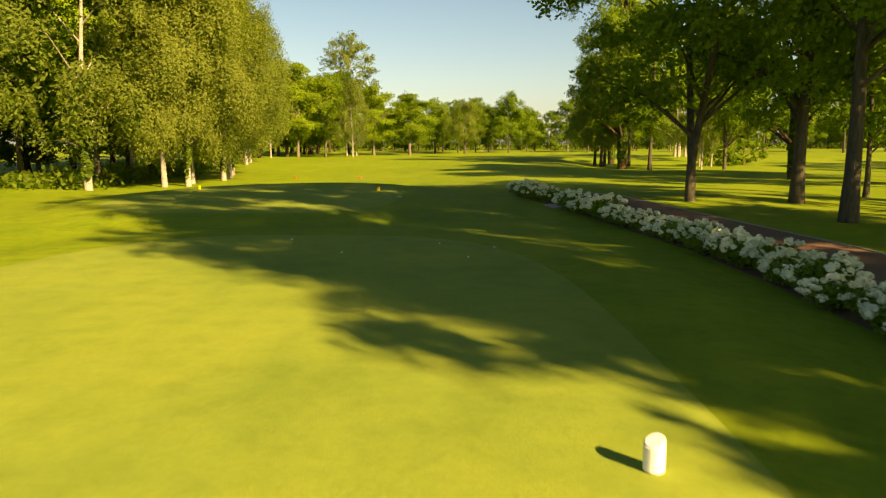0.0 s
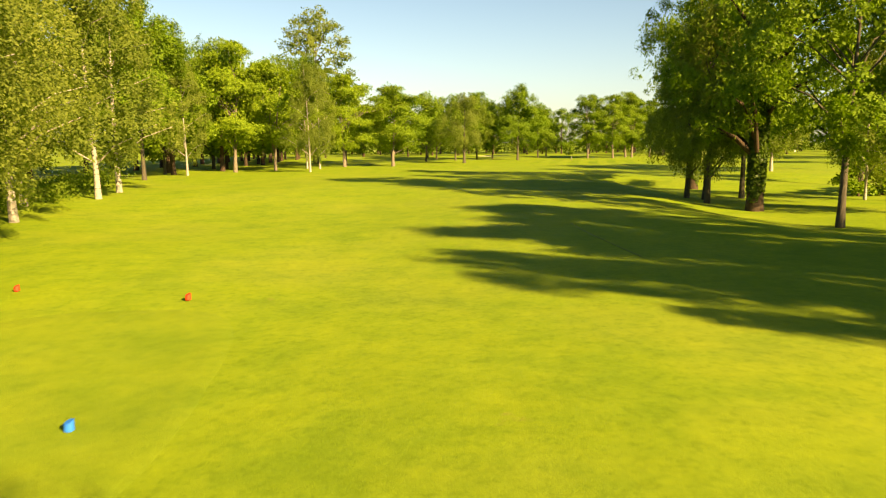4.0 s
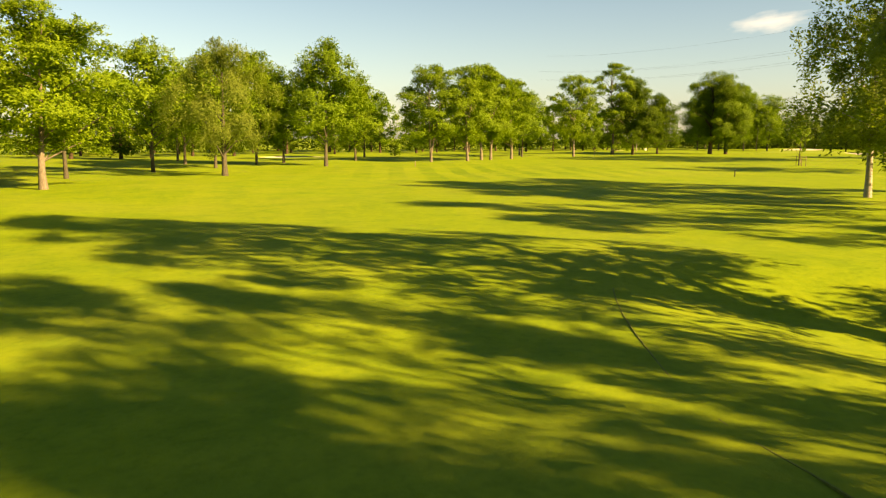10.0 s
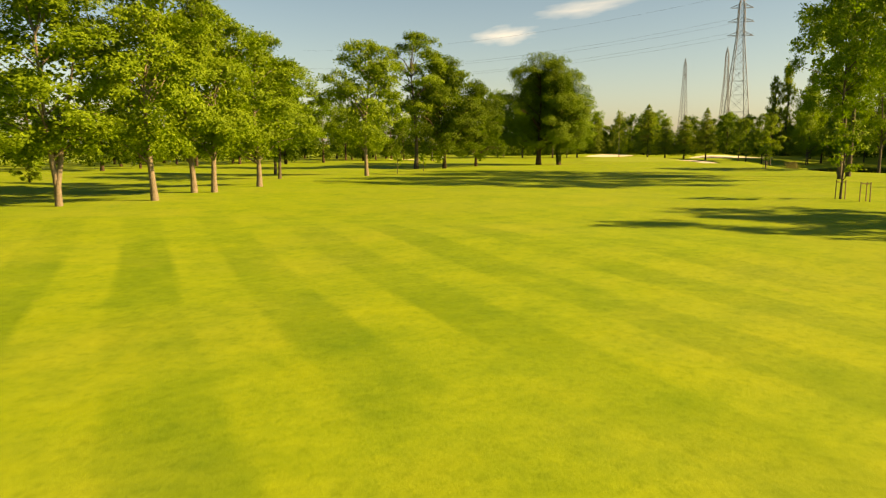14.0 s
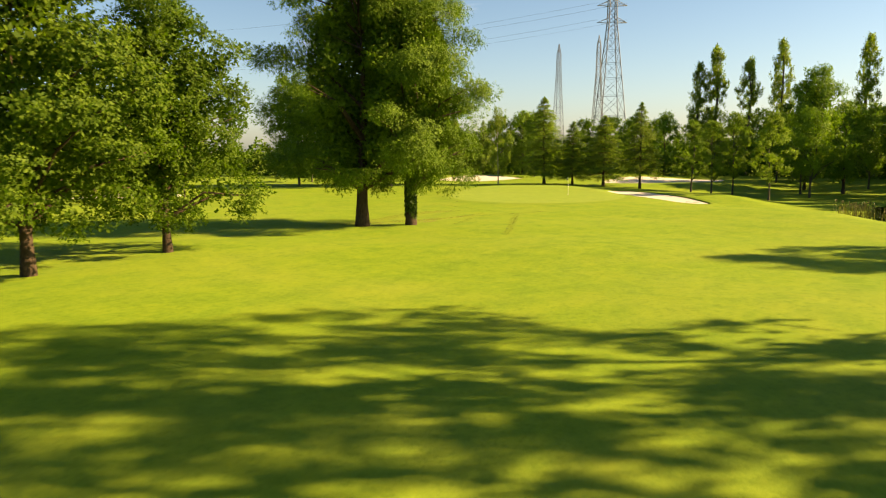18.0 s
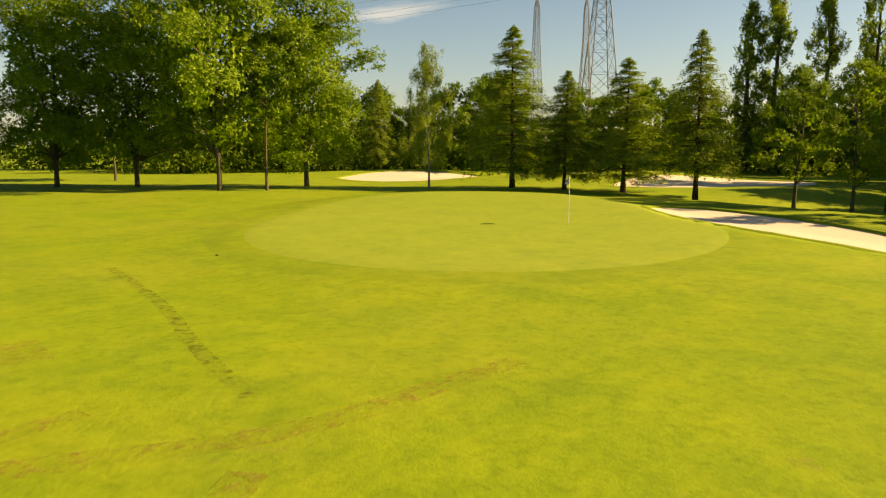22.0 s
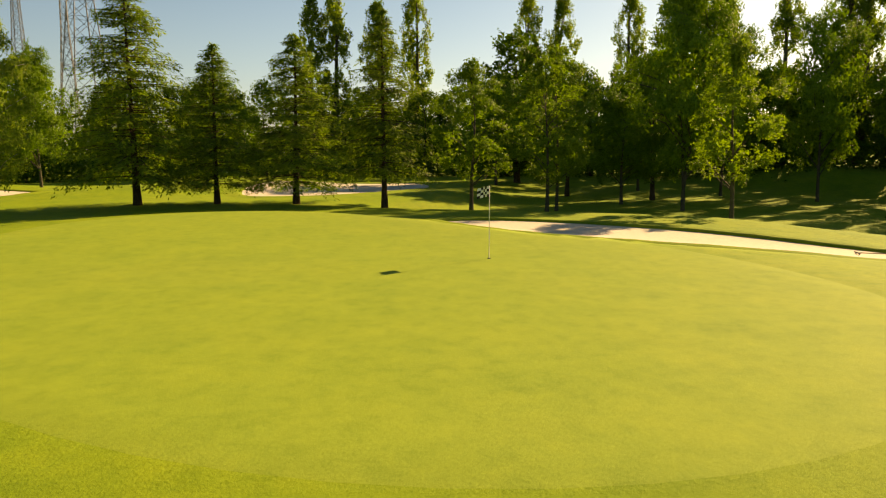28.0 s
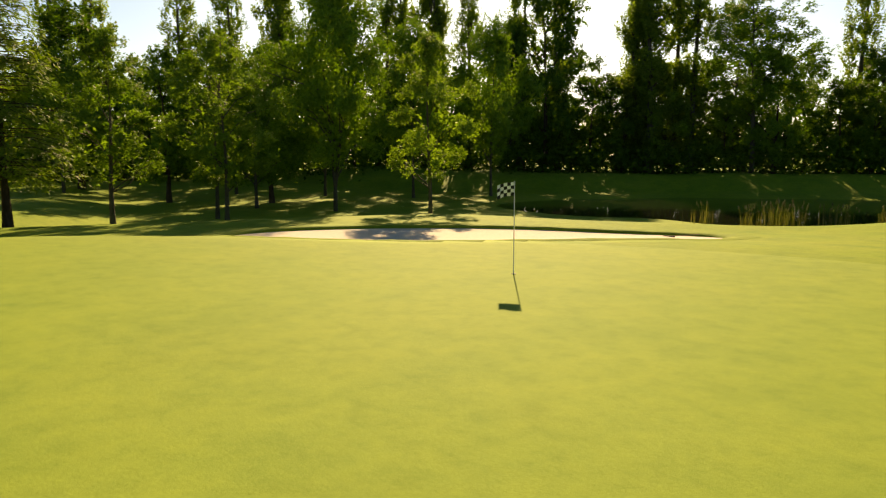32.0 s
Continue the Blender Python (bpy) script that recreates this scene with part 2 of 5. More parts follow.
def plain(name, col, rough=0.7, metal=0.0, var=0.15, scale=6.0, bs=0.2, bd=0.01):
    m, n, l, b = mat(name, rough, metal, 0.3)
    co = n.new("ShaderNodeTexCoord").outputs["Object"]
    x = noise_node(n, l, scale, 6, co, 0.65)
    lo, hi = tuple(c * (1 - var) for c in col), tuple(min(1, c * (1 + var)) for c in col)
    l.new(ramp(n, l, x.outputs[0], [(0.3, lo), (0.7, hi)]).outputs[0], b.inputs["Base Color"])
    bump(n, l, b, x.outputs[0], bs, bd)
    return m


M_SAND = plain("bunker_sand", (0.50, 0.465, 0.395), 0.95, 0, 0.10, 7, 0.5, 0.03)
M_PATH = plain("path_surface", (0.148, 0.090, 0.056), 0.9, 0, 0.25, 20, 0.4, 0.01)
M_KERB = plain("kerb_stone", (0.27, 0.25, 0.21), 0.85, 0, 0.2, 12)
M_SLAB = plain("paving_concrete", (0.34, 0.31, 0.29), 0.85, 0, 0.12, 10)
M_SOIL = plain("bed_soil", (0.10, 0.07, 0.045), 0.95, 0, 0.4, 14, 0.8, 0.03)
M_DRAIN = plain("drain_gravel", (0.125, 0.155, 0.025), 0.95, 0, 0.4, 9)
M_WHITE = plain("white_paint", (0.78, 0.77, 0.74), 0.5, 0, 0.06, 12)
M_BLACK = plain("black_cloth", (0.02, 0.02, 0.02), 0.8, 0, 0.1)
M_CLOTH = plain("white_cloth", (0.80, 0.80, 0.80), 0.8, 0, 0.04)
M_YELLOW = plain("yellow_paint", (0.75, 0.55, 0.02), 0.5, 0, 0.1)
M_BLUE = plain("blue_paint", (0.02, 0.16, 0.60), 0.5, 0, 0.1)
M_RED = plain("red_paint", (0.62, 0.05, 0.02), 0.5, 0, 0.1)
M_STEEL = plain("galvanised_steel", (0.12, 0.125, 0.13), 0.65, 0.3, 0.15)
M_WOOD = plain("weathered_stake", (0.20, 0.15, 0.10), 0.9, 0, 0.25)
M_PETAL = leaf_mat("white_petals", (0.72, 0.72, 0.62), (0.85, 0.85, 0.80), 0.25, 0.6)
M_REED = leaf_mat("reed_straw", (0.10, 0.10, 0.03), (0.19, 0.17, 0.065), 0.25, 0.6)
def worn_mat(name, c1, c2, lo, hi, most):
    """Broken patches of bare or dry turf, thin enough to let the grass through."""
    m, n, l, b = mat(name, 0.9, 0, 0.05)
    co = n.new("ShaderNodeTexCoord").outputs["Object"]
    l.new(ramp(n, l, noise_node(n, l, 3.0, 5, co).outputs[0], [(0.35, c1), (0.65, c2)]).outputs[0], b.inputs["Base Color"])
    l.new(ramp(n, l, noise_node(n, l, 5.0, 6, co, 0.75).outputs[0], [(lo, (0, 0, 0)), (hi, (most, most, most))]).outputs[0], b.inputs["Alpha"])
    return m


M_WORN = worn_mat("worn_turf", (0.22, 0.20, 0.03), (0.26, 0.17, 0.06), 0.47, 0.66, 0.55)
M_RUT = worn_mat("rut_soil", (0.055, 0.060, 0.014), (0.12, 0.09, 0.035), 0.49, 0.64, 0.6)
M_BARE = worn_mat("bare_soil", (0.26, 0.205, 0.085), (0.30, 0.24, 0.12), 0.42, 0.58, 0.65)
M_WATER, _n, _l, _b = mat("pond_water", 0.06, 0, 0.5)
_b.inputs["Base Color"].default_value = (0.012, 0.014, 0.008, 1)
bump(_n, _l, _b, noise_node(_n, _l, 2.5, 3, _n.new("ShaderNodeTexCoord").outputs["Object"]).outputs[0], 0.06, 0.03)


# ======== mesh helpers ========
def mesh_of(name, verts, faces, material, smooth=False):
    me = bpy.data.meshes.new(name)
    me.from_pydata(verts, [], faces)
    me.materials.append(material)
    if smooth:
        me.shade_smooth()
    me.update()
    return me


def part(name, bm, material, parent, label=""):
    me = bpy.data.meshes.new(name)
    bm.to_mesh(me)
    bm.free()
    me.materials.append(material)
    ob = new(name, me)
    ob.parent = parent
    return tagged(ob, label)


def part_mesh(name, me, parent, label=""):
    ob = new(name, me)
    ob.parent = parent
    return tagged(ob, label)


def tube(path, radii, sides=8):
    """Tapered tube along points; verts and faces."""
    vs, fs = [], []
    n = len(path)
    for i, (p, r) in enumerate(zip(path, radii)):
        d = (Vector(path[min(i + 1, n - 1)]) - Vector(path[max(i - 1, 0)])).normalized()
        a = d.orthogonal().normalized()
        if abs(d.z) > 0.7:
            a = (Vector((1, 0, 0)) - d * d.x).normalized()
        b = d.cross(a)
        for k in range(sides):
            w = 2 * math.pi * k / sides
            vs.append(tuple(Vector(p) + (a * math.cos(w) + b * math.sin(w)) * r))
    for i in range(n - 1):
        for k in range(sides):
            k2 = (k + 1) % sides
            fs.append((i * sides + k, i * sides + k2, (i + 1) * sides + k2, (i + 1) * sides + k))
    fs.append(tuple(range((n - 1) * sides, n * sides)))
    return vs, fs


def join(pieces):
    vs, fs = [], []
    for v, f in pieces:
        o = len(vs)
        vs += v
        fs += [tuple(i + o for i in q) for q in f]
    return vs, fs


# ======== ground ========
def smooth(a, b, x):
    t = np.clip((x - a) / (b - a), 0, 1)
    return t * t * (3 - 2 * t)


def plateau(x, y, cx, cy, rx, ry, rot=0.0, soft=0.35, power=2.6):
    c, s = math.cos(rot), math.sin(rot)
    u, v = ((x - cx) * c + (y - cy) * s) / rx, (-(x - cx) * s + (y - cy) * c) / ry
    d = (np.abs(u) ** power + np.abs(v) ** power) ** (1 / power)
    return 1 - smooth(1, 1 + soft, d)


def mound(x, y, cx, cy, rx, ry, rot=0.0):
    c, s = math.cos(rot), math.sin(rot)
    u, v = ((x - cx) * c + (y - cy) * s) / rx, (-(x - cx) * s + (y - cy) * c) / ry
    return np.exp(-(u * u + v * v))


def line_side(x, y, ax, ay, bx, by):
    """Signed distance from the line a-b, positive on its right."""
    dx, dy = bx - ax, by - ay
    return ((x - ax) * dy - (y - ay) * dx) / math.hypot(dx, dy)


POND = (172.0, 217.5, 25.5, 14.5, radians(33))
BUNKERS = [  # centre, half length, half width, turn, depth
    ((170.3, 257.9), 10.0, 3.25, radians(58.5), 0.17),
    ((196.2, 305.0), 9.2, 7.4, radians(-30), 0.18),
    ((209.5, 274.6), 12.5, 6.8, radians(-25), 0.2),
    ((130.0, 313.5), 8.5, 5.0, radians(25), 0.25),
    ((17.0, 244.0), 8.0, 4.5, radians(20), 0.25),
]


def wob(a, k):
    return 1 + 0.07 * math.sin(2 * a + k) + 0.05 * math.sin(3 * a + 2.1 * k)


def height(x, y):
    x, y = np.asarray(x, float), np.asarray(y, float)
    z = 0.10 * np.sin(x * 0.21 + 0.7) * np.sin(y * 0.16 + 1.1) + 0.06 * np.sin(x * 0.37 + y * 0.29)
    z = z * (1 - plateau(x, y, 163, 270, 22, 18)) * (1 - 0.8 * plateau(x, y, 0, 12, 14, 24))
    z = z - 0.45 * smooth(37, 42, y) * (1 - smooth(75, 100, y)) * (1 - smooth(-6, 6, x))
    z = z - 0.55 * smooth(60, 74, y) * (1 - smooth(112, 124, y)) * smooth(14, 20, x)
    z = z + 0.27 * plateau(x, y, 1.0, 10.0, 15.0, 25.0, 0, 0.35)
    z = z + 0.20 * plateau(x, y, -2.6, 5.0, 5.6, 10.4, 0, 0.3) + 0.22 * plateau(x, y, -6.3, 26.8, 5.6, 8.2, 0, 0.22)
    z = z + 0.65 * mound(x, y, 22, 117, 14, 3.2, radians(-38)) + 0.45 * mound(x, y, 14, 103, 9, 2.6, radians(-35))
    z = z + 0.35 * mound(x, y, 4, 92, 12, 4, radians(-25)) - 0.35 * mound(x, y, 24, 109, 12, 3, radians(-38))
    z = z + 0.10 * plateau(x, y, 163.3, 269.5, 16, 12.5, radians(35), 0.35, 2.2)
    along = (x - 161.0) * 0.83 + (y - 271.0) * 0.56
    z = z + 0.40 * smooth(0, 14, along) * plateau(x, y, 161.5, 271.5, 15.2, 9.0, radians(34), 0.42, 2.4)
    side = np.maximum(line_side(x, y, 158, 238, 178, 254), line_side(x, y, 178, 254, 186, 276))
    z = z - 1.2 * smooth(0.5, 10, side) * (1 - plateau(x, y, 209.5, 274.6, 16, 9.5, radians(-25), 0.8)) * (1 - smooth(210, 236, x)) * smooth(132, 150, x) * (1 - smooth(276, 284, y))
    z = z - 0.50 * mound(x, y, 166.5, 246.5, 9, 7, radians(55)) + 0.55 * mound(x, y, 208, 289, 14, 7, radians(-20)) + 0.8 * mound(x, y, 201, 314, 15, 6, radians(-30)) + 0.6 * mound(x, y, 215, 284, 14, 5, radians(-25))
    c, s = math.cos(POND[4]), math.sin(POND[4])
    u, v = (x - POND[0]) * c + (y - POND[1]) * s, -(x - POND[0]) * s + (y - POND[1]) * c
    d = np.sqrt((u / POND[2]) ** 2 + (v / POND[3]) ** 2)
    z = z + 2.0 * smooth(16.5, 26, -v) * (1 - smooth(42, 70, np.abs(u)))
    z = z - 0.5 * (1 - smooth(0.90, 1.08, d)) - 0.5 * (1 - smooth(0.75, 1.0, d))
    for (cx, cy), a, b, r, depth in BUNKERS:
        c, s = math.cos(r), math.sin(r)
        u, v = (x - cx) * c + (y - cy) * s, -(x - cx) * s + (y - cy) * c
        z = z - (depth + 0.5) * (1 - smooth(0.93, 1.04, np.sqrt((u / a) ** 2 + (v / b) ** 2)))
    return z + 0.24 * mound(x, y, 10, 27, 4.5, 7)


def gz(x, y):
    return float(height(x, y))


def axis(lo, hi, fine, step):
    inner = np.arange(lo, hi + 0.01, step)
    for a, b, s in fine:
        inner = np.concatenate([inner[(inner < a) | (inner > b)], np.arange(a, b, s)])
    out = np.array([8, 20, 45, 90, 180, 400, 900, 2000, 4000.0])
    return np.unique(np.round(np.concatenate([lo - out, inner, hi + out]), 3))


def build_ground():
    xs = axis(-70, 300, [(-14, 12, 0.9), (136, 222, 0.8)], 2.0)
    ys = axis(-30, 370, [(-10, 42, 0.9), (245, 318, 0.8)], 2.0)
    gx, gy = np.meshgrid(xs, ys)
    v = np.stack([gx, gy, height(gx, gy)], -1).reshape(-1, 3)
    nx = len(xs)
    i = (np.arange(len(ys) - 1)[:, None] * nx + np.arange(nx - 1)[None]).reshape(-1)
    f = np.stack([i, i + 1, i + nx + 1, i + nx], -1)
    ob = new("ground", mesh_of("ground", v.tolist(), f.tolist(), M_ROUGH, True))
    tagged(ob, "mown yellow-green fairway grass with rolling mounds and mower stripes", "grass", kind="structure")


build_ground()


def sheet(name, outline, material, lift, rings=14, label="", category="", drop=0.0):
    """A turf surface laid on the ground inside a closed outline (star-shaped)."""
    cx, cy = sum(p[0] for p in outline) / len(outline), sum(p[1] for p in outline) / len(outline)
    n = len(outline)
    vs, fs = [(cx, cy, gz(cx, cy) + lift)], []
    for k in range(1, rings + 1):
        for px, py in outline:
            x, y = cx + (px - cx) * k / rings, cy + (py - cy) * k / rings
            vs.append((x, y, gz(x, y) + lift * (1 if k < rings else -0.6)))
    for j in range(n):
        fs.append((0, 1 + j, 1 + (j + 1) % n))
    for k in range(rings - 1):
        for j in range(n):
            a, b = 1 + k * n + j, 1 + k * n + (j + 1) % n
            fs.append((a, a + n, b + n, b))
    ob = new(name, mesh_of(name, vs, fs, material, True))
    return tagged(ob, label, category, kind="structure")


def oval(cx, cy, a, b, rot, k=0.0, n=72, power=2.0):
    pts = []
    for i in range(n):
        w = 2 * math.pi * i / n
        c, s = math.cos(w), math.sin(w)
        q = (abs(c) ** power + abs(s) ** power) ** (-1 / power) * (wob(w, k) if k else 1)
        u, v = a * q * c, b * q * s
        pts.append((cx + u * math.cos(rot) - v * math.sin(rot), cy + u * math.sin(rot) + v * math.cos(rot)))
    return pts


GREEN = (162.4, 269.8, 16.3, 11.3, radians(31.5))
sheet("green_collar", oval(*GREEN[:2], GREEN[2] + 1.3, GREEN[3] + 1.3, GREEN[4], 0, 72, 2.15), M_COLLAR, 0.03, 18, "darker mown collar round the putting green", "grass")
sheet("putting_green", oval(*GREEN, 0, 72, 2.15), M_GREEN, 0.05, 18, "smooth pale green closely mown putting green", "green")
sheet("tee_ground", oval(-2.6, 5.5, 4.6, 9.6, 0, 0, 64, 3.2), M_TEE, 0.03, 12, "closely mown raised back tee", "tee")
sheet("tee_ground", oval(-6.4, 26.6, 4.9, 7.6, radians(4), 0, 64, 3.0), M_TEE, 0.03, 12, "closely mown raised oval tee", "tee")
sheet("tee_ground", oval(-7.3, 49.5, 3.6, 6.2, radians(6), 0, 56, 3.4), M_COLLAR, 0.03, 10, "sunlit forward tee with coloured markers", "tee")


def bunker(spec, k):
    (cx, cy), a, b, r, depth = spec
    root = tagged(new("sand_bunker"), "pale sand bunker with a low turf lip", "bunker", "bunkers round the green", "structure")
    root.location = (cx, cy, gz(cx, cy))
    base = Vector(root.location)
    out = oval(cx, cy, a, b, r)
    rim = [gz(cx + (x - cx) * 1.10, cy + (y - cy) * 1.10) for x, y in out]
    n, rings = len(out), 10
    mid = sum(rim) / n
    vs, fs = [(0, 0, mid - depth - base.z)], []
    for q in range(1, rings + 1):
        t = q / rings
        for (x, y), z in zip(out, rim):
            px, py = cx + (x - cx) * t * 1.01, cy + (y - cy) * t * 1.01
            h = mid - depth + (z - mid) * t + (depth - 0.07) * t ** 3.2 + 0.02 * math.sin(px * 2.1) * math.sin(py * 1.7) * (1 - t)
            vs.append((px - base.x, py - base.y, h - base.z))
    for j in range(n):
        fs.append((0, 1 + j, 1 + (j + 1) % n))
    for q in range(rings - 1):
        for j in range(n):
            i0, i1 = 1 + q * n + j, 1 + q * n + (j + 1) % n
            fs.append((i0, i0 + n, i1 + n, i1))
    part_mesh("sand", mesh_of("sand", vs, fs, M_SAND, True), root, "raked pale sand")
    vs, fs = [], []
    for q, (t, up) in enumerate(((0.985, -0.16), (0.995, -0.03), (1.02, 0.05), (1.07, 0.055), (1.13, 0.02), (1.17, -0.03))):
        for x, y in out:
            px, py = cx + (x - cx) * t, cy + (y - cy) * t
            ox, oy = cx + (x - cx) * max(t, 1.10), cy + (y - cy) * max(t, 1.10)
            vs.append((px - base.x, py - base.y, gz(ox, oy) + up + 0.012 * math.sin(px * 5) - base.z))
    for q in range(5):
        for j in range(n):
            fs.append((q * n + j, (q + 1) * n + j, (q + 1) * n + (j + 1) % n, q * n + (j + 1) % n))
    part_mesh("turf_lip", mesh_of("turf_lip", vs, fs, M_COLLAR, True), root, "rounded grass lip")


for k, spec in enumerate(BUNKERS):
    bunker(spec, k)

WATER_Z = -1.32
_w = oval(POND[0], POND[1], POND[2] * 1.06, POND[3] * 1.06, POND[4])
tagged(new("water", mesh_of("water", [(x, y, WATER_Z) for x, y in _w], [tuple(range(len(_w)))], M_WATER)),
       "dark still pond water reflecting the wood", "water", kind="structure")

# ======== trees ========
def leaf_quads(cent, nrm, size, rng, slim=0.55, along=None):
    """Diamond leaves: centres, normals and sizes (and a growing direction) to verts and faces."""
    k = len(cent)
    nrm = nrm / (np.linalg.norm(nrm, axis=1, keepdims=True) + 1e-9)
    if along is not None:
        nrm = np.cross(along, np.cross(nrm, along))
        nrm /= np.linalg.norm(nrm, axis=1, keepdims=True) + 1e-9
    a = np.cross(nrm, rng.normal(size=(k, 3))) if along is None else np.array(along)
    a /= np.linalg.norm(a, axis=1, keepdims=True) + 1e-9
    b = np.cross(nrm, a)
    s = np.asarray(size).reshape(-1, 1) * (0.7 + 0.6 * rng.random((k, 1)))
    v = np.stack([cent + a * s, cent + b * s * slim, cent - a * s, cent - b * s * slim], 1).reshape(-1, 3)
    return v, np.arange(4 * k).reshape(-1, 4)


def crown_points(style, h, r, base, count, rng):
    """Centres of the foliage clumps, their radii (x, y, z) and the way each one faces."""
    top = h - base
    if style == "poplar":
        t = rng.random(count)
        prof = np.clip(np.minimum(t / 0.12, (1.02 - t) / 0.30), 0, 1) ** 0.6 * (0.86 + 0.14 * np.sin(t * 23 + rng.random() * 6))
        rad = r * prof * (0.2 + 0.8 * rng.random(count) ** 0.5)
        w = rng.random(count) * 2 * math.pi
        c = np.stack([np.cos(w) * rad, np.sin(w) * rad, base + top * t], 1)
        return c, np.tile([0.20 * r, 0.20 * r, 0.030 * h], (count, 1)) * (0.6 + 0.8 * rng.random((count, 1))), np.stack([np.cos(w), np.sin(w), 0 * w + 0.3], 1)
    if style == "sparse":
        d = rng.normal(size=(count, 3))
        d /= np.linalg.norm(d, axis=1, keepdims=True)
        q = 0.35 + 0.65 * rng.random(count) ** 0.5
        lob = 1 + 0.20 * np.sin(3 * np.arctan2(d[:, 1], d[:, 0]) + rng.random() * 6) + 0.12 * np.sin(5 * d[:, 2] + rng.random() * 6)
        zz = d[:, 2] * q
        width = 1 - 0.22 * zz
        c = np.stack([d[:, 0] * q * r * lob * width, d[:, 1] * q * r * lob * width, base + top * (0.5 + 0.5 * zz)], 1)
        return c, np.tile(np.array([0.15, 0.15, 0.10]) * np.array([r, r, max(r, top * 0.4)]), (count, 1)) * (0.6 + 0.7 * rng.random((count, 1))), d
    # boughs: large rounded masses set round the crown with dark gaps between them, each made of clumps
    n = {"birch": 24, "drop": 20, "locust": 20, "giant": 30, "plume": 21}.get(style, 18)
    i = np.arange(n)
    zz = np.clip(1 - 2 * (i + 0.5) / n + rng.normal(size=n) * 0.05, -0.94, 0.97)
    w = i * 2.39996 + rng.normal(size=n) * 0.25 + rng.random() * 6.28
    if style in ("giant", "plume"):
        prof = np.where(zz > -0.1, np.sqrt(np.clip(1 - (np.abs(zz + 0.1) / 1.1) ** 2.2, 0, 1)), 1 - 0.25 * (zz + 0.1) ** 2)
    elif style == "birch":
        prof = np.clip(np.minimum((zz + 1.25) / 0.55, 1 - 0.62 * np.clip(zz + 0.3, 0, 2) ** 1.2 / 1.37), 0.12, 1)
    else:
        prof = np.sqrt(np.clip(1 - zz * zz * 0.92, 0, 1)) * (1 - 0.18 * zz)
    size = r * {"birch": 0.34, "giant": 0.33, "plume": 0.37, "locust": 0.34}.get(style, 0.36) * (0.75 + 0.5 * rng.random(n))
    out = np.maximum(prof * r * (1.0 + np.clip(0.18 * rng.normal(size=n), -0.3, 0.16)) - size * 0.85, 0.05 * r)
    lc = np.stack([np.cos(w) * out, np.sin(w) * out, base + top * (0.5 + 0.42 * zz) + 0.02 * h], 1)
    if style in ("giant", "locust", "plume"):
        lc[:, 2] -= 1.3 * (out / r) ** 2 * np.clip(-zz, 0, 1)
    tall = {"birch": 0.9, "locust": 0.52, "giant": 0.72, "plume": 0.46, "drop": 0.9}.get(style, 0.80)
    pick = np.arange(count) % n
    d = rng.normal(size=(count, 3))
    away = lc[pick] - np.array([0, 0, base + 0.40 * top])
    away /= np.linalg.norm(away, axis=1, keepdims=True) + 1e-9
    d = d / np.linalg.norm(d, axis=1, keepdims=True) + 0.55 * away + np.array([0, 0, 0.18])
    d /= np.linalg.norm(d, axis=1, keepdims=True)
    s = size[pick][:, None] * np.array([1, 1, tall])
    c = lc[pick] + d * s * (0.45 + 0.55 * rng.random((count, 1)) ** 0.5)
    rad = np.array([0.13, 0.13, 0.085 if style in ("locust", "giant", "plume") else 0.11]) * r * (0.65 + 0.7 * rng.random((count, 1)))
    if style == "birch":
        rad = rad * np.array([0.9, 0.9, 1.25])
    return c, rad, 0.7 * d + 0.5 * away


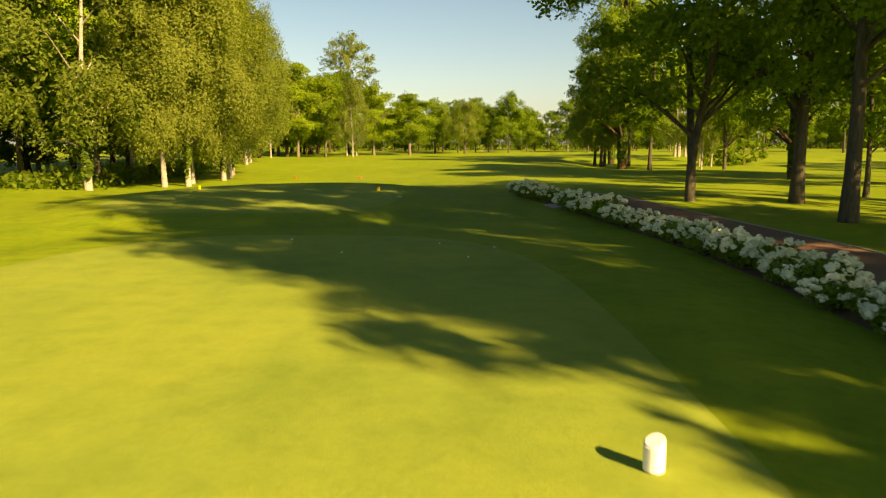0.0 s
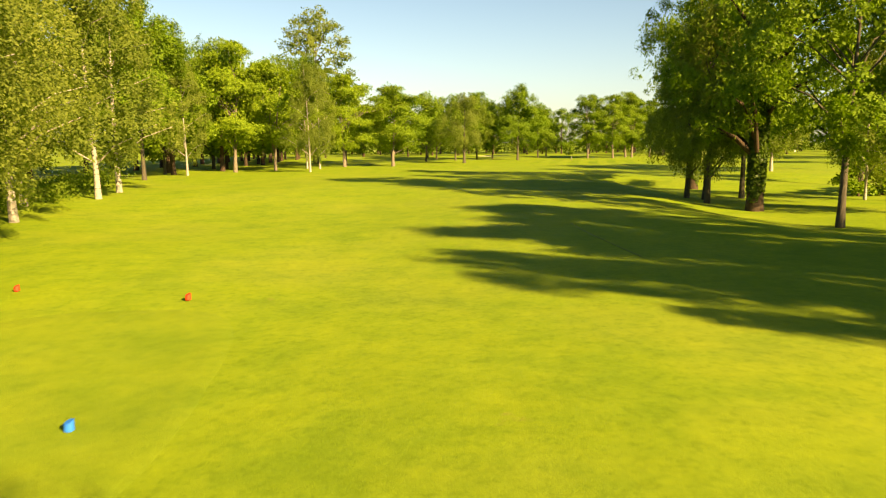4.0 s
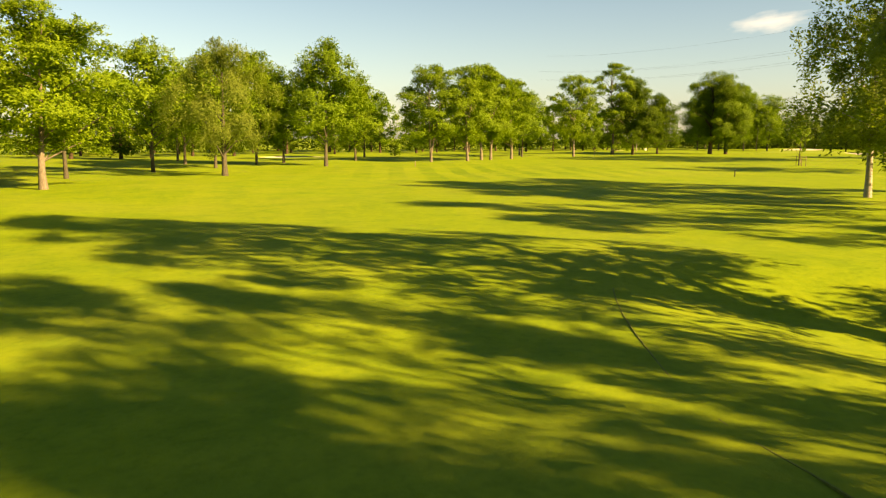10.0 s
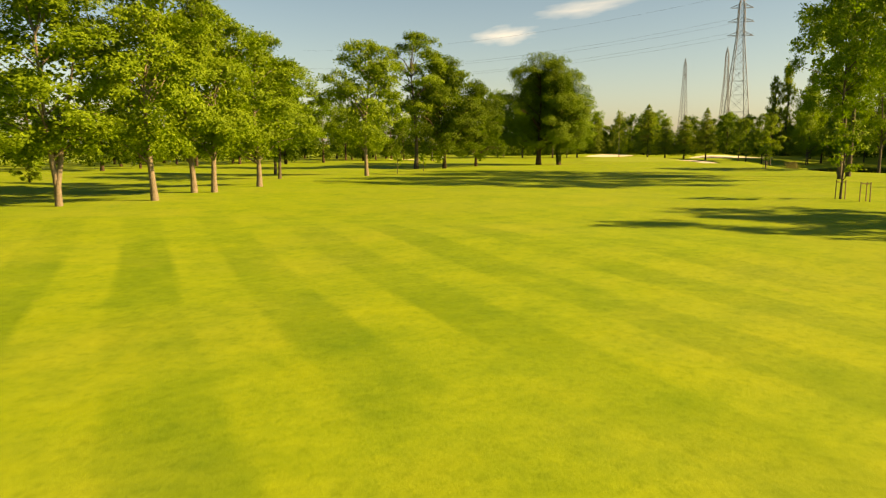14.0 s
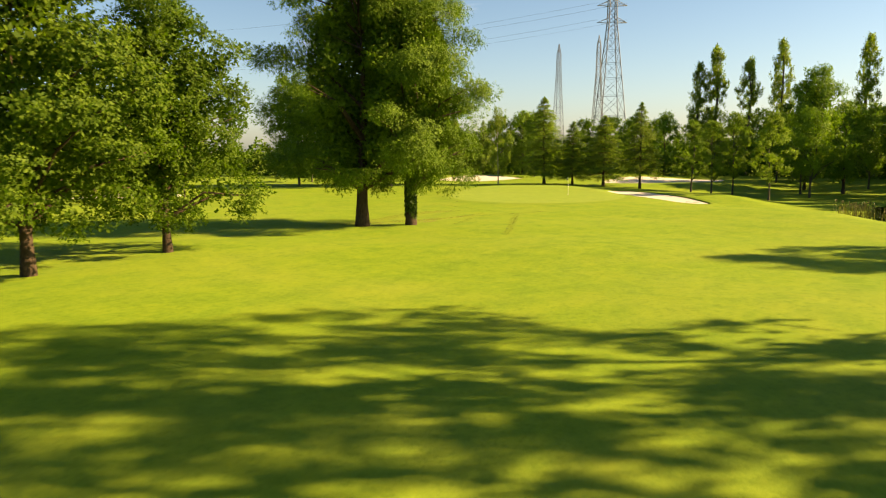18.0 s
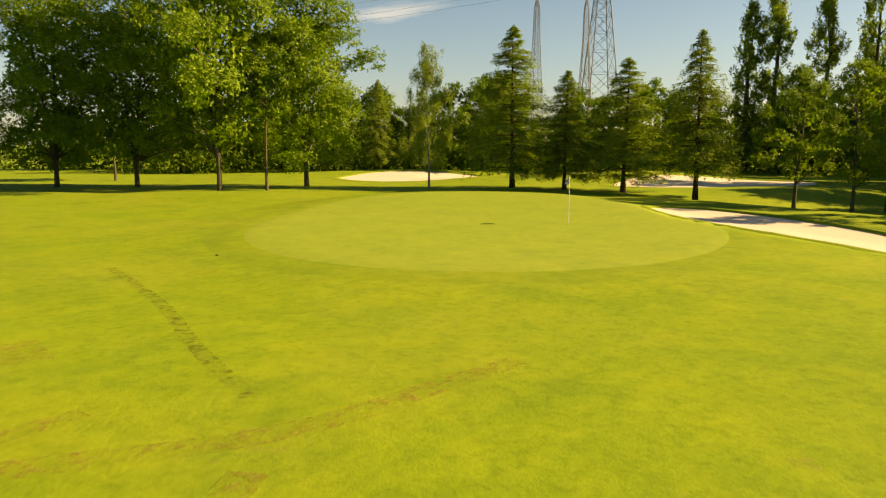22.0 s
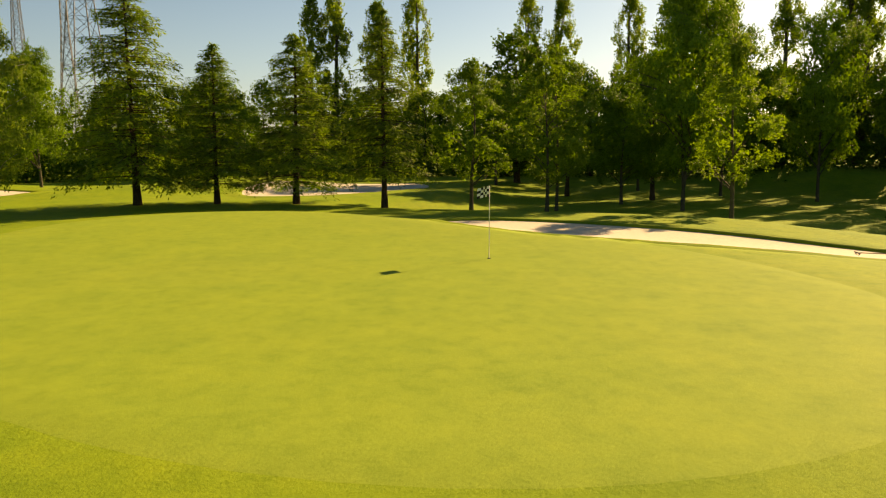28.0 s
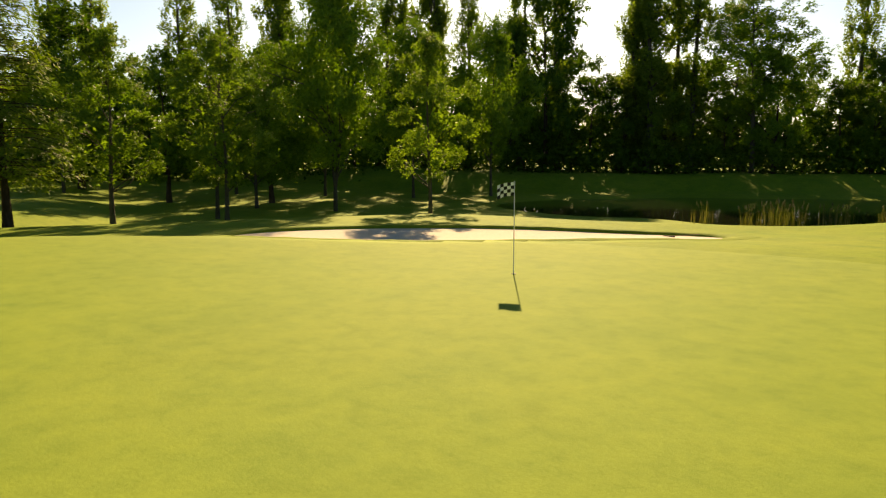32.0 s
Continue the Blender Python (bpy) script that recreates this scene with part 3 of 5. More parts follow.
def make_tree(name, style, h, r, base, leaf, bark, label, clumps=70, leaves=9000, size=0.20, trunk_r=None, lean=0.0, forks=1, ivy=0, seed=1, limbs=16, core=0.03, hang=0.0, slim=0.55, core_size=0.0, heart=0, heart_size=0.19, gap=None):
    rng = np.random.default_rng(seed)
    root = tagged(new(name), label, "tree")
    tr = trunk_r or 0.016 * h + 0.06
    cc, cr, face = crown_points(style, h, r, base, clumps, rng)
    if style == "locust":
        low = cc[:, 2] < base + 0.35 * (h - base)
        cc[low, 2] -= 0.10 * np.hypot(cc[low, 0], cc[low, 1])
    # trunk
    pieces = []
    spine = None
    for k in range(forks):
        ang = rng.random() * 6.28 if k == 0 else ang + 2.2 + 1.6 * rng.random()
        spread = 0 if forks == 1 else 0.35 + 0.5 * rng.random()
        top = h * (0.9 if style in ("spruce", "poplar") else 0.72)
        pts, rad = [], []
        for i in range(9):
            t = i / 8
            wig = h * {"locust": 0.036, "giant": 0.012}.get(style, 0.02)
            x = lean * t * h * 0.25 + wig * math.sin(3.1 * t + seed + k) * t + math.cos(ang) * spread * max(0.0, t - 0.13) * 3.2 * (forks > 1)
            y = wig * math.cos(2.3 * t + seed * 2 + k) * t + math.sin(ang) * spread * max(0.0, t - 0.13) * 3.2 * (forks > 1)
            pts.append((x, y, -0.15 + t * (top + 0.15)))
            flare = 1 + 0.28 * math.exp(-t * 24)
            rad.append(tr * (0.72 if forks > 1 else 1) * (1 - 0.86 * t) * flare + 0.015)
        pieces.append(tube(pts, rad, 9))
        spine = spine or pts
    v, f = join(pieces)
    stem = (v, f)
    # limbs
    pieces = []
    order = np.argsort(-np.linalg.norm(cr, axis=1) + 0.1 * rng.random(len(cc)))[: limbs if style not in ("spruce",) else limbs * 2]
    for j in order:
        c = cc[j]
        hz = min(max(c[2] - (0.55 if style != "spruce" else -0.1) * math.hypot(c[0], c[1]) - 0.3, base * 0.75, 0.14 * h), h * 0.7)
        t = min(max(hz / spine[-1][2], 0.05), 1) * 8
        i = min(int(t), 7)
        p0 = Vector(spine[i]).lerp(Vector(spine[i + 1]), t - i)
        p1 = Vector(c)
        mid = p0.lerp(p1, 0.5) + Vector((0, 0, 0.12 * (p1 - p0).length * (1 if style != "spruce" else 0.4))) + Vector(rng.normal(size=3)) * 0.15
        q = tr * 0.42 * (1 - 0.6 * hz / h)
        pieces.append(tube([p0, p0.lerp(mid, 0.6), mid, p1], [q, q * 0.75, q * 0.55, 0.02], 5))
    v, f = join([stem] + pieces)
    stem_part = part_mesh("trunk", mesh_of("trunk", v, f, bark, True), root)
    # crown
    vol = np.prod(cr, axis=1) ** 0.6
    ns = leaves // 6
    pick = rng.choice(len(cc), size=ns, p=vol / vol.sum())
    g = rng.normal(size=(ns, 3))
    g /= np.linalg.norm(g, axis=1, keepdims=True)
    g *= (rng.random((ns, 1)) ** 0.42) * 1.15
    pos = cc[pick] + g * cr[pick]
    run = np.stack([g[:, 0], g[:, 1], 0.25 * g[:, 2] - 0.15], 1) + 0.35 * rng.normal(size=(ns, 3))
    if style == "poplar":
        run = np.stack([0.35 * g[:, 0], 0.35 * g[:, 1], 1 + 0 * g[:, 2]], 1) + 0.2 * rng.normal(size=(ns, 3))
    run[:, 2] -= hang * (0.3 + rng.random(ns))
    run /= np.linalg.norm(run, axis=1, keepdims=True)
    leaves = ns * 6
    along = np.tile(np.linspace(-1.6, 1.6, 6), ns)[:, None] * size * 1.15
    pos = np.repeat(pos, 6, 0) + np.repeat(run, 6, 0) * along + rng.normal(size=(leaves, 3)) * size * 0.55
    g = np.repeat(g, 6, 0)
    if style in ("birch", "drop"):
        weep = rng.random(leaves) ** 2 * (0.9 if style == "birch" else 0.6)
        pos[:, 2] -= weep * np.hypot(pos[:, 0], pos[:, 1]) * 0.35
    if style == "spruce":
        out = np.hypot(pos[:, 0], pos[:, 1])
        pos[:, 2] -= rng.random(leaves) * 0.20 * out
    pos[:, 2] = np.maximum(pos[:, 2], base * 0.8)
    pos[:, 0] += lean * (pos[:, 2] / h) * h * 0.25
    outward = pos - np.array([0, 0, base + 0.35 * (h - base)])
    outward /= np.linalg.norm(outward, axis=1, keepdims=True) + 1e-9
    nrm = 0.36 * g + 0.95 * np.repeat(face[pick], 6, 0) + 0.30 * outward + np.array([0, 0, 0.30]) + 0.30 * rng.normal(size=(leaves, 3))
    sizes = np.full(leaves, size)
    way = np.repeat(run, 6, 0) + (0.5 if hang else 0.8) * rng.normal(size=(leaves, 3))
    way /= np.linalg.norm(way, axis=1, keepdims=True)
    if core:
        # inner foliage, the sprays that keep the heart of the crown dark
        ci = rng.choice(leaves, size=int(leaves * core), replace=False)
        mid = np.array([0, 0, base + 0.45 * (h - base)])
        inner = pos[ci] + (mid - pos[ci]) * (0.16 + 0.42 * rng.random((len(ci), 1))) * np.array([1, 1, 0.5])
        pos = np.concatenate([pos, inner])
        nrm = np.concatenate([nrm, rng.normal(size=(len(ci), 3))])
        sizes = np.concatenate([sizes, np.full(len(ci), core_size or size * 1.7)])
        way = np.concatenate([way, way[ci]])
    if heart:
        # the shaded inmost boughs
        hd = rng.normal(size=(heart, 3))
        hd *= rng.random((heart, 1)) ** (1 / 3) / np.linalg.norm(hd, axis=1, keepdims=True)
        pos = np.concatenate([pos, hd * np.array([0.50 * r, 0.50 * r, 0.36 * (h - base)]) + np.array([lean * h * 0.12, 0, base + 0.50 * (h - base)])])
        nrm = np.concatenate([nrm, rng.normal(size=(heart, 3))])
        hw = rng.normal(size=(heart, 3))
        way = np.concatenate([way, hw / np.linalg.norm(hw, axis=1, keepdims=True)])
        sizes = np.concatenate([sizes, np.full(heart, heart_size)])
    if gap:
        # an open side, where one looks past the boughs to the trunk
        side = np.abs((np.arctan2(pos[:, 1], pos[:, 0]) - gap[0] + math.pi) % (2 * math.pi) - math.pi)
        edge = gap[1] * (0.8 + 0.3 * np.sin(pos[:, 2] * 1.9 + seed))
        keep = (side > edge) | (pos[:, 2] < gap[2]) | (pos[:, 2] > gap[3]) | (np.hypot(pos[:, 0], pos[:, 1]) < 0.3)
        pos, nrm, sizes, way = pos[keep], nrm[keep], sizes[keep], way[keep]
    v, f = leaf_quads(pos, nrm, sizes, rng, slim, way)
    part_mesh("crown", mesh_of("crown", v.tolist(), f.tolist(), leaf), root)
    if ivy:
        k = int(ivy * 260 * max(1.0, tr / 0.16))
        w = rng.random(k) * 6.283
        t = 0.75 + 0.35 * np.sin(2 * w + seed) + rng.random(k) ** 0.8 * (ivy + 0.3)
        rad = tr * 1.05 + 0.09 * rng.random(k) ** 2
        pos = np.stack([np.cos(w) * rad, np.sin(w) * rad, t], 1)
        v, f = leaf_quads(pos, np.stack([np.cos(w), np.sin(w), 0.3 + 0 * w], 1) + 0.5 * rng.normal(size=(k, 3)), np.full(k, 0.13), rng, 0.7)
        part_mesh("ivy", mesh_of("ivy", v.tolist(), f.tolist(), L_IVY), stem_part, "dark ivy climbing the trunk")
    root["made_h"], root["made_r"] = h, r
    return root


def make_conifer(name, h, r, base, leaf, bark, label, whorls=27, per=7, twigs=46, size=0.17, droop=0.30, seed=1, tr=0.13):
    """Conical tree: tiers of drooping boughs, each set with hanging twigs."""
    rng = np.random.default_rng(seed)
    root = tagged(new(name), label, "tree")
    wood_pieces = [tube([(0.05 * math.sin(2 * t + seed), 0.05 * math.cos(3 * t), -0.15 + t * (h * 0.985 + 0.15)) for t in np.linspace(0, 1, 9)],
                        [tr * (1 - 0.94 * t) * (1 + 0.35 * math.exp(-t * 24)) + 0.006 for t in np.linspace(0, 1, 9)], 9)]
    pos, way, nrm = [], [], []
    for j in range(whorls):
        t0 = (j + 0.5) / whorls
        for q in range(per):
            t = min(max(t0 + rng.normal() * 0.045, 0.0), 0.985)
            w = q * 6.283 / per + j * 1.1 + rng.normal() * 0.25
            L = r * ((1 - t) ** 0.70 * (1.0 if t > 0.08 else 0.85 + 1.9 * t) + 0.02) * rng.uniform(0.55, 1.10)
            z0 = base + (h - base) * t
            c, s = math.cos(w), math.sin(w)

            def at(u):
                return np.stack([c * L * u, s * L * u, z0 + L * ((0.15 + 0.35 * t) * u - droop * u * u + 0.10 * u ** 5)], -1)
            wood_pieces.append(tube([tuple(p) for p in at(np.array([0.0, 0.5, 1.0]))], [0.03 * (1 - 0.7 * t) + 0.006, 0.018, 0.006], 4))
            n = int(8 + twigs * L / r)
            u = 0.12 + 0.92 * rng.random(n) ** 0.62
            v = rng.normal(size=n) * (0.17 * L * (1.15 - u) + 0.07)
            fall = rng.random(n) ** 1.5 * (0.16 + 0.42 * L / r) * (0.35 + u * 0.65) * (0.6 + droop)
            p = at(u) + np.stack([-s * v, c * v, -fall - 0.10 * np.abs(v)], -1)
            d = np.stack([c * 0.55 - s * np.sign(v) * 0.6, s * 0.55 + c * np.sign(v) * 0.6, -0.35 - 1.4 * fall], -1) + 0.3 * rng.normal(size=(n, 3))
            pos.append(p)
            way.append(d)
            nrm.append(np.array([c * 0.4, s * 0.4, 0.9]) + 0.45 * rng.normal(size=(n, 3)))
    k = 60
    z = h - rng.random(k) * h * 0.07
    pos.append(np.stack([rng.normal(size=k) * 0.05, rng.normal(size=k) * 0.05, z], -1))
    way.append(np.array([0, 0, 1.0]) + 0.5 * rng.normal(size=(k, 3)))
    nrm.append(rng.normal(size=(k, 3)))
    pos, way, nrm = np.concatenate(pos), np.concatenate(way), np.concatenate(nrm)
    way /= np.linalg.norm(way, axis=1, keepdims=True)
    v, f = join(wood_pieces)
    part_mesh("trunk", mesh_of("trunk", v, f, bark, True), root)
    v, f = leaf_quads(pos, nrm, np.full(len(pos), size), rng, 0.26, way)
    part_mesh("crown", mesh_of("crown", v.tolist(), f.tolist(), leaf), root)
    root["made_h"], root["made_r"] = h, r
    return root


USED = set()


def plant(proto, x, y, h=None, r=None, turn=None, label="", group="", sink=0.0):
    """Stand a tree of that kind on the ground: the first use moves the prototype, later ones copy it."""
    sz = (h or proto["made_h"]) / proto["made_h"]
    sx = (r or proto["made_r"] * sz) / proto["made_r"]
    turn = (x * 37.7 + y * 91.3) % 6.283 if turn is None else turn
    m = Matrix.LocRotScale((x, y, gz(x, y) - sink), Euler((0, 0, turn)), (sx, sx, sz))
    if proto.name in USED:
        ob = copy_thing(proto, m)
        if proto.scale[0] != 1 or proto.scale[2] != 1:
            ob.matrix_basis = m
    else:
        USED.add(proto.name)
        ob = proto
        ob.matrix_basis = m
    return tagged(ob, label, group=group)


GRASSY = "leafy green broadleaf tree on mown grass"
MID = [make_tree("broadleaf_tree", "round", 14, 5.2, 2.6, L_OAK, B_BROWN, GRASSY, 130, 17000, 0.125, core=0.08, heart=1500, trunk_r=0.17, seed=s) for s in (41, 42, 43)]
OAK = [make_tree("broadleaf_tree", "round", 14, 5.2, 2.6, L_OAK, B_BROWN, GRASSY, 170, 34000, 0.098, core=0.10, heart=2400, seed=s, limbs=26, trunk_r=0.2, forks=f) for s, f in ((1, 1), (2, 2), (3, 1))]
LOCUST = [make_tree("locust_tree", "locust", 15, 4.9, 2.3, L_LOCUST, B_TAN, "bright green locust tree with layered feathery foliage", 190, 34000, 0.098, heart=1100, core=0.09, hang=0.2, slim=0.5, limbs=26, trunk_r=0.22, seed=s, forks=f) for s, f in ((4, 1), (5, 2), (6, 1))]
BIRCH = [make_tree("birch_tree", "birch", 16, 3.8, 1.7, L_BIRCH, B_BIRCH, "drooping olive-green birch with a white trunk", 150, 17000, 0.105, core=0.05, hang=0.6, slim=0.45, seed=s, trunk_r=0.15, ivy=i) for s, i in ((7, 0), (8, 2.6), (9, 0))]
NEARBIRCH = [make_tree("birch_tree", "birch", 16, 4.2, 0.9, L_BIRCH, B_BIRCH, "tall drooping olive-green birch with ivy on its white trunk", 230, 60000, 0.064, core=0.08, core_size=0.13, heart=1500, heart_size=0.14, hang=0.35, slim=0.5, seed=s, trunk_r=0.13, ivy=i) for s, i in ((44, 0), (45, 2.0))]
WILLOW = make_tree("willow_tree", "drop", 12, 4.8, 1.7, L_BIRCH, B_BROWN, "olive-green spreading tree with drooping twigs", 150, 30000, 0.092, core=0.06, heart=800, hang=0.6, slim=0.4, seed=11)
BEECH = make_tree("beech_tree", "giant", 17, 7.0, 1.3, L_SHADE, B_DARK, "dark green dense beech tree with foliage almost to the ground", 210, 52000, 0.11, core=0.16, heart=5000, heart_size=0.22, seed=12, limbs=30)
TALL = make_tree("locust_tree", "locust", 20.5, 5.0, 7.5, L_LOCUST, B_BROWN, "tall airy locust tree with a long bare trunk", 130, 26000, 0.11, core=0.02, hang=0.3, seed=71, trunk_r=0.27, limbs=24)
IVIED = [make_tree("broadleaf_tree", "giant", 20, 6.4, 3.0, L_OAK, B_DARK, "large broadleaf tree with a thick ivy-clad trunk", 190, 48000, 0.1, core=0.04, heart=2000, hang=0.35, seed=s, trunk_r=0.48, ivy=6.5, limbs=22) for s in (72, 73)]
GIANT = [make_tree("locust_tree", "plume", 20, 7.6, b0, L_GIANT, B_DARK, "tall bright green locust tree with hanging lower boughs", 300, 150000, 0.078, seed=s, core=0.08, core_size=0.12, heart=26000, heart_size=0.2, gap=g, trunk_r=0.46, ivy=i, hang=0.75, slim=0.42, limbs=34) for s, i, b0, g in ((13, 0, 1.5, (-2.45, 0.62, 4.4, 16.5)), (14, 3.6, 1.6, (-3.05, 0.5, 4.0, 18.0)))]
SPRUCE = [make_conifer("spruce_tree", 13, 3.0, 1.7, L_CONIFER, B_DARK, "dark conical spruce with drooping tiers of boughs", 36, 10, 120, 0.105, 0.46, seed=s) for s in (15, 16)]
LARCH = make_conifer("larch_tree", 12, 2.6, 2.4, L_LARCH, B_DARK, "slender larch with drooping feathery boughs", 30, 9, 96, 0.105, 0.5, seed=17)
MAPLE = [make_tree("maple_tree", "round", 11.3, 2.9, 2.0, L_MAPLE, B_BROWN, "young slender maple with loose light foliage", 130, 17000, 0.085, core=0.03, seed=s, trunk_r=0.14) for s in (18, 19)]
POPLAR = [make_tree("poplar_tree", "poplar", 26, 2.3, 3.0, L_POPLAR, B_BROWN, "tall narrow columnar poplar", 190, 14000, 0.15, core=0, slim=0.6, seed=s) for s in (20, 21)]
THIN = make_tree("young_tree", "sparse", 12, 2.2, 4.5, L_OAK, B_BROWN, "thin young tree with sparse foliage", 60, 5200, 0.12, seed=22, trunk_r=0.12)
FAR = [make_tree("broadleaf_tree", "round", 15, 5.6, 1.6, L_OAK, B_DARK, "broadleaf tree standing among others in the wood", 120, 9000, 0.20, seed=s, limbs=8) for s in (23, 24, 25)]
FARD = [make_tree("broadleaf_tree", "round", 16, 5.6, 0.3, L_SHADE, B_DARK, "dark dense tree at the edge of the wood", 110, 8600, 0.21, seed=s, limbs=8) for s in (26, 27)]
SAPLING = make_tree("sapling", "sparse", 3.0, 0.9, 1.0, L_LOCUST, B_BROWN, "small young sapling in the grass", 30, 1500, 0.065, seed=28, trunk_r=0.04)
BUSH = make_tree("bush", "round", 2.6, 1.6, 0.15, L_OAK, B_DARK, "low rounded green bush", 60, 4000, 0.09, seed=29, trunk_r=0.06)
ASH = make_tree("ash_tree", "sparse", 29, 7.6, 9.0, L_BIRCH, B_BROWN, "very tall light tree with an airy open crown", 150, 15000, 0.20, seed=30)
DOME = [make_tree("broadleaf_tree", "giant", 18, 6.4, 1.6, L_OAK, B_BROWN, "full green broadleaf tree with a domed crown", 210, 46000, 0.105, core=0.12, heart=3600, seed=s, limbs=30, forks=f, trunk_r=0.26) for s, f in ((61, 2), (62, 2))]
AIRY = [make_tree("broadleaf_tree", "sparse", 14, 5.2, 2.6, L_OAK, B_BROWN, "broadleaf tree with an open dappled crown", 64, 9000, 0.15, core=0, trunk_r=0.19, seed=s) for s in (51, 52)]
LOFTY = [make_tree("broadleaf_tree", "sparse", 26, 5.5, 6.5, L_OAK, B_BROWN, "tall broadleaf tree with an open dappled crown", 135, 21000, 0.15, core=0, trunk_r=0.26, seed=s) for s in (54, 55)]
TEESIDE = [make_tree("broadleaf_tree", "round", 15, 5.0, 3.0, L_OAK, B_BROWN, "leafy broadleaf tree with a bare trunk beside the cart path", 122, 31000, 0.1, core=0.02, seed=s, limbs=26, trunk_r=0.2, forks=f) for s, f in ((81, 2), (82, 1), (83, 1))]

# --- the tee's birch stand ---
for i, (x, y, h) in enumerate([(-18.1, 46.8, 17), (-16.8, 47.5, 18), (-17.4, 50.0, 17), (-16.9, 55.5, 18), (-17.6, 59.6, 17), (-18.6, 63.2, 18), (-19.4, 66.6, 17), (-20.2, 41.0, 17),
                               (-25.6, 96, 16), (-24.5, 90, 15), (-26.5, 84, 17), (-22.5, 76, 17), (-24.0, 56, 18), (-24.5, 69, 18)]):
    plant(NEARBIRCH[i % 2] if i < 7 else BIRCH[i % 3], x, y, h + 2, 5.0, group="birches by the tee")
for i, (x, y, h) in enumerate([(-23, 48, 18), (-28, 42, 18), (-27, 62, 19), (-30, 74, 18), (-31, 53, 18), (-33, 88, 17), (-37, 66, 18), (-40, 48, 17), (-44, 75, 17), (-38, 36, 16), (-46, 58, 17)]):
    plant(MID[i % 3], x, y, h, 5.6)
# --- the long row of trees beyond ---
for i, (x, y, h, r) in enumerate([(-27.0, 134.9, 17.5, 5.6), (-33.5, 127, 18, 5.6), (-36.0, 118, 18, 5.6), (-30.0, 112, 17, 5.4), (-22.6, 139.3, 16, 5.4), (-7.2, 158.3, 13.0, 5.8),
                                  (-14.5, 152, 14.5, 5.6), (-21, 158, 17, 5.5), (-33, 145, 18, 6), (17.8, 196.3, 15.2, 6.0), (9.1, 201.5, 14.4, 5.4), (30.0, 236, 12, 4.6), (-2.2, 220.5, 12, 4.2)]):
    plant((LOCUST if i in (0, 4, 5, 6) else OAK)[i % 3], x, y, h, r)
for i, (x, y, h) in enumerate([(-16.4, 131.8, 14), (-17.4, 145.8, 15.5), (-19.5, 147, 15), (-29, 122, 14)]):
    plant(BIRCH[i % 3], x, y, h, 3.0)
plant(ASH, -23.0, 176.5, 29)
plant(WILLOW, 5.2, 173.0, 12.2, 5.0)
for i, (x, y, h, r, k) in enumerate([(36.4, 211.7, 15.4, 6.0, 1), (42.4, 211.3, 15.2, 5.0, 0), (47.2, 218.3, 15.8, 5.2, 2), (48.6, 217.5, 15.2, 5.0, 0), (54.9, 223.8, 14.0, 5.4, 2)]):
    plant(LOCUST[k], x, y, h, r, group="row of locust trees")
plant(LOCUST[0], 74.8, 238.6, 17.0, 5.4)
plant(TALL, 93.6, 255.9, 21.5, 6.4)
plant(BEECH, 98.6, 255.1, 17.4, 6.5)
plant(BEECH, 106.2, 256.4, 14.0, 5.0)
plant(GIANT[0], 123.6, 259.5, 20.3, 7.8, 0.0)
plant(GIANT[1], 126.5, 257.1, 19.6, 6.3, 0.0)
plant(SAPLING, 89.1, 247.1, 2.7)
plant(SAPLING, 81.7, 242.4, 2.9, 0.7)
plant(SAPLING, 134.3, 220.1, 4.1, 1.4)
plant(SAPLING, 81.6, 183.1, 5.6, 1.5)
plant(BUSH, 38.0, 245.4)
for i, (x, y, h) in enumerate([(-8, 170, 13.5), (-2, 181, 13), (4, 191, 13), (13, 206, 12.5), (25, 216, 12.5), (0, 201, 13), (-16, 166, 15), (62, 236, 13), (66, 247, 12)]):
    plant(MID[i % 3], x, y, h, 5.4)
# --- trees on the sunny side of the fairway ---
for i, (x, y, h, r) in enumerate([(8.3, 24.1, 14, 4.8), (11.6, 23.5, 15, 5.0), (10.5, 18.5, 15, 5.0), (18.1, 30.7, 9.5, 3.2)]):
    plant(TEESIDE[i] if i < 3 else AIRY[0], x, y, h, r)
plant(TEESIDE[2], 21.5, 75.1, 17.0, 5.0, label="broad dark green tree whose foot is pale, on mown grass")
plant(TEESIDE[1], 24.2, 94.0, 20, 4.6, label="tall leafy broadleaf tree in a group on mown grass")
plant(OAK[1], 31.0, 79.5, 17, 5.8)
for x, y in ((35.5, 97.5), (38.5, 99), (41.5, 100)):
    plant(BUSH, x, y, 3.2, 2.6, label="dark rounded bush beneath the group of trees")
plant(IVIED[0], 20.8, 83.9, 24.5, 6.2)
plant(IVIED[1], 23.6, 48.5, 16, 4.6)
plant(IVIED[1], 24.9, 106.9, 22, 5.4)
for i, (x, y, h) in enumerate([(19.6, 93.3, 13), (20.6, 92.2, 14), (19.3, 88.2, 13), (44.8, 136.9, 18), (42.8, 131.5, 18), (44.6, 133.2, 17), (41.0, 128.0, 15), (28.8, 80.5, 11), (32.5, 91.5, 12), (33.6, 90.5, 12)]):
    plant(WILLOW if i < 3 else BIRCH[(i % 2) * 2], x, y, h, 3.6 if i < 3 else 4.9 if i < 7 else 2.6)
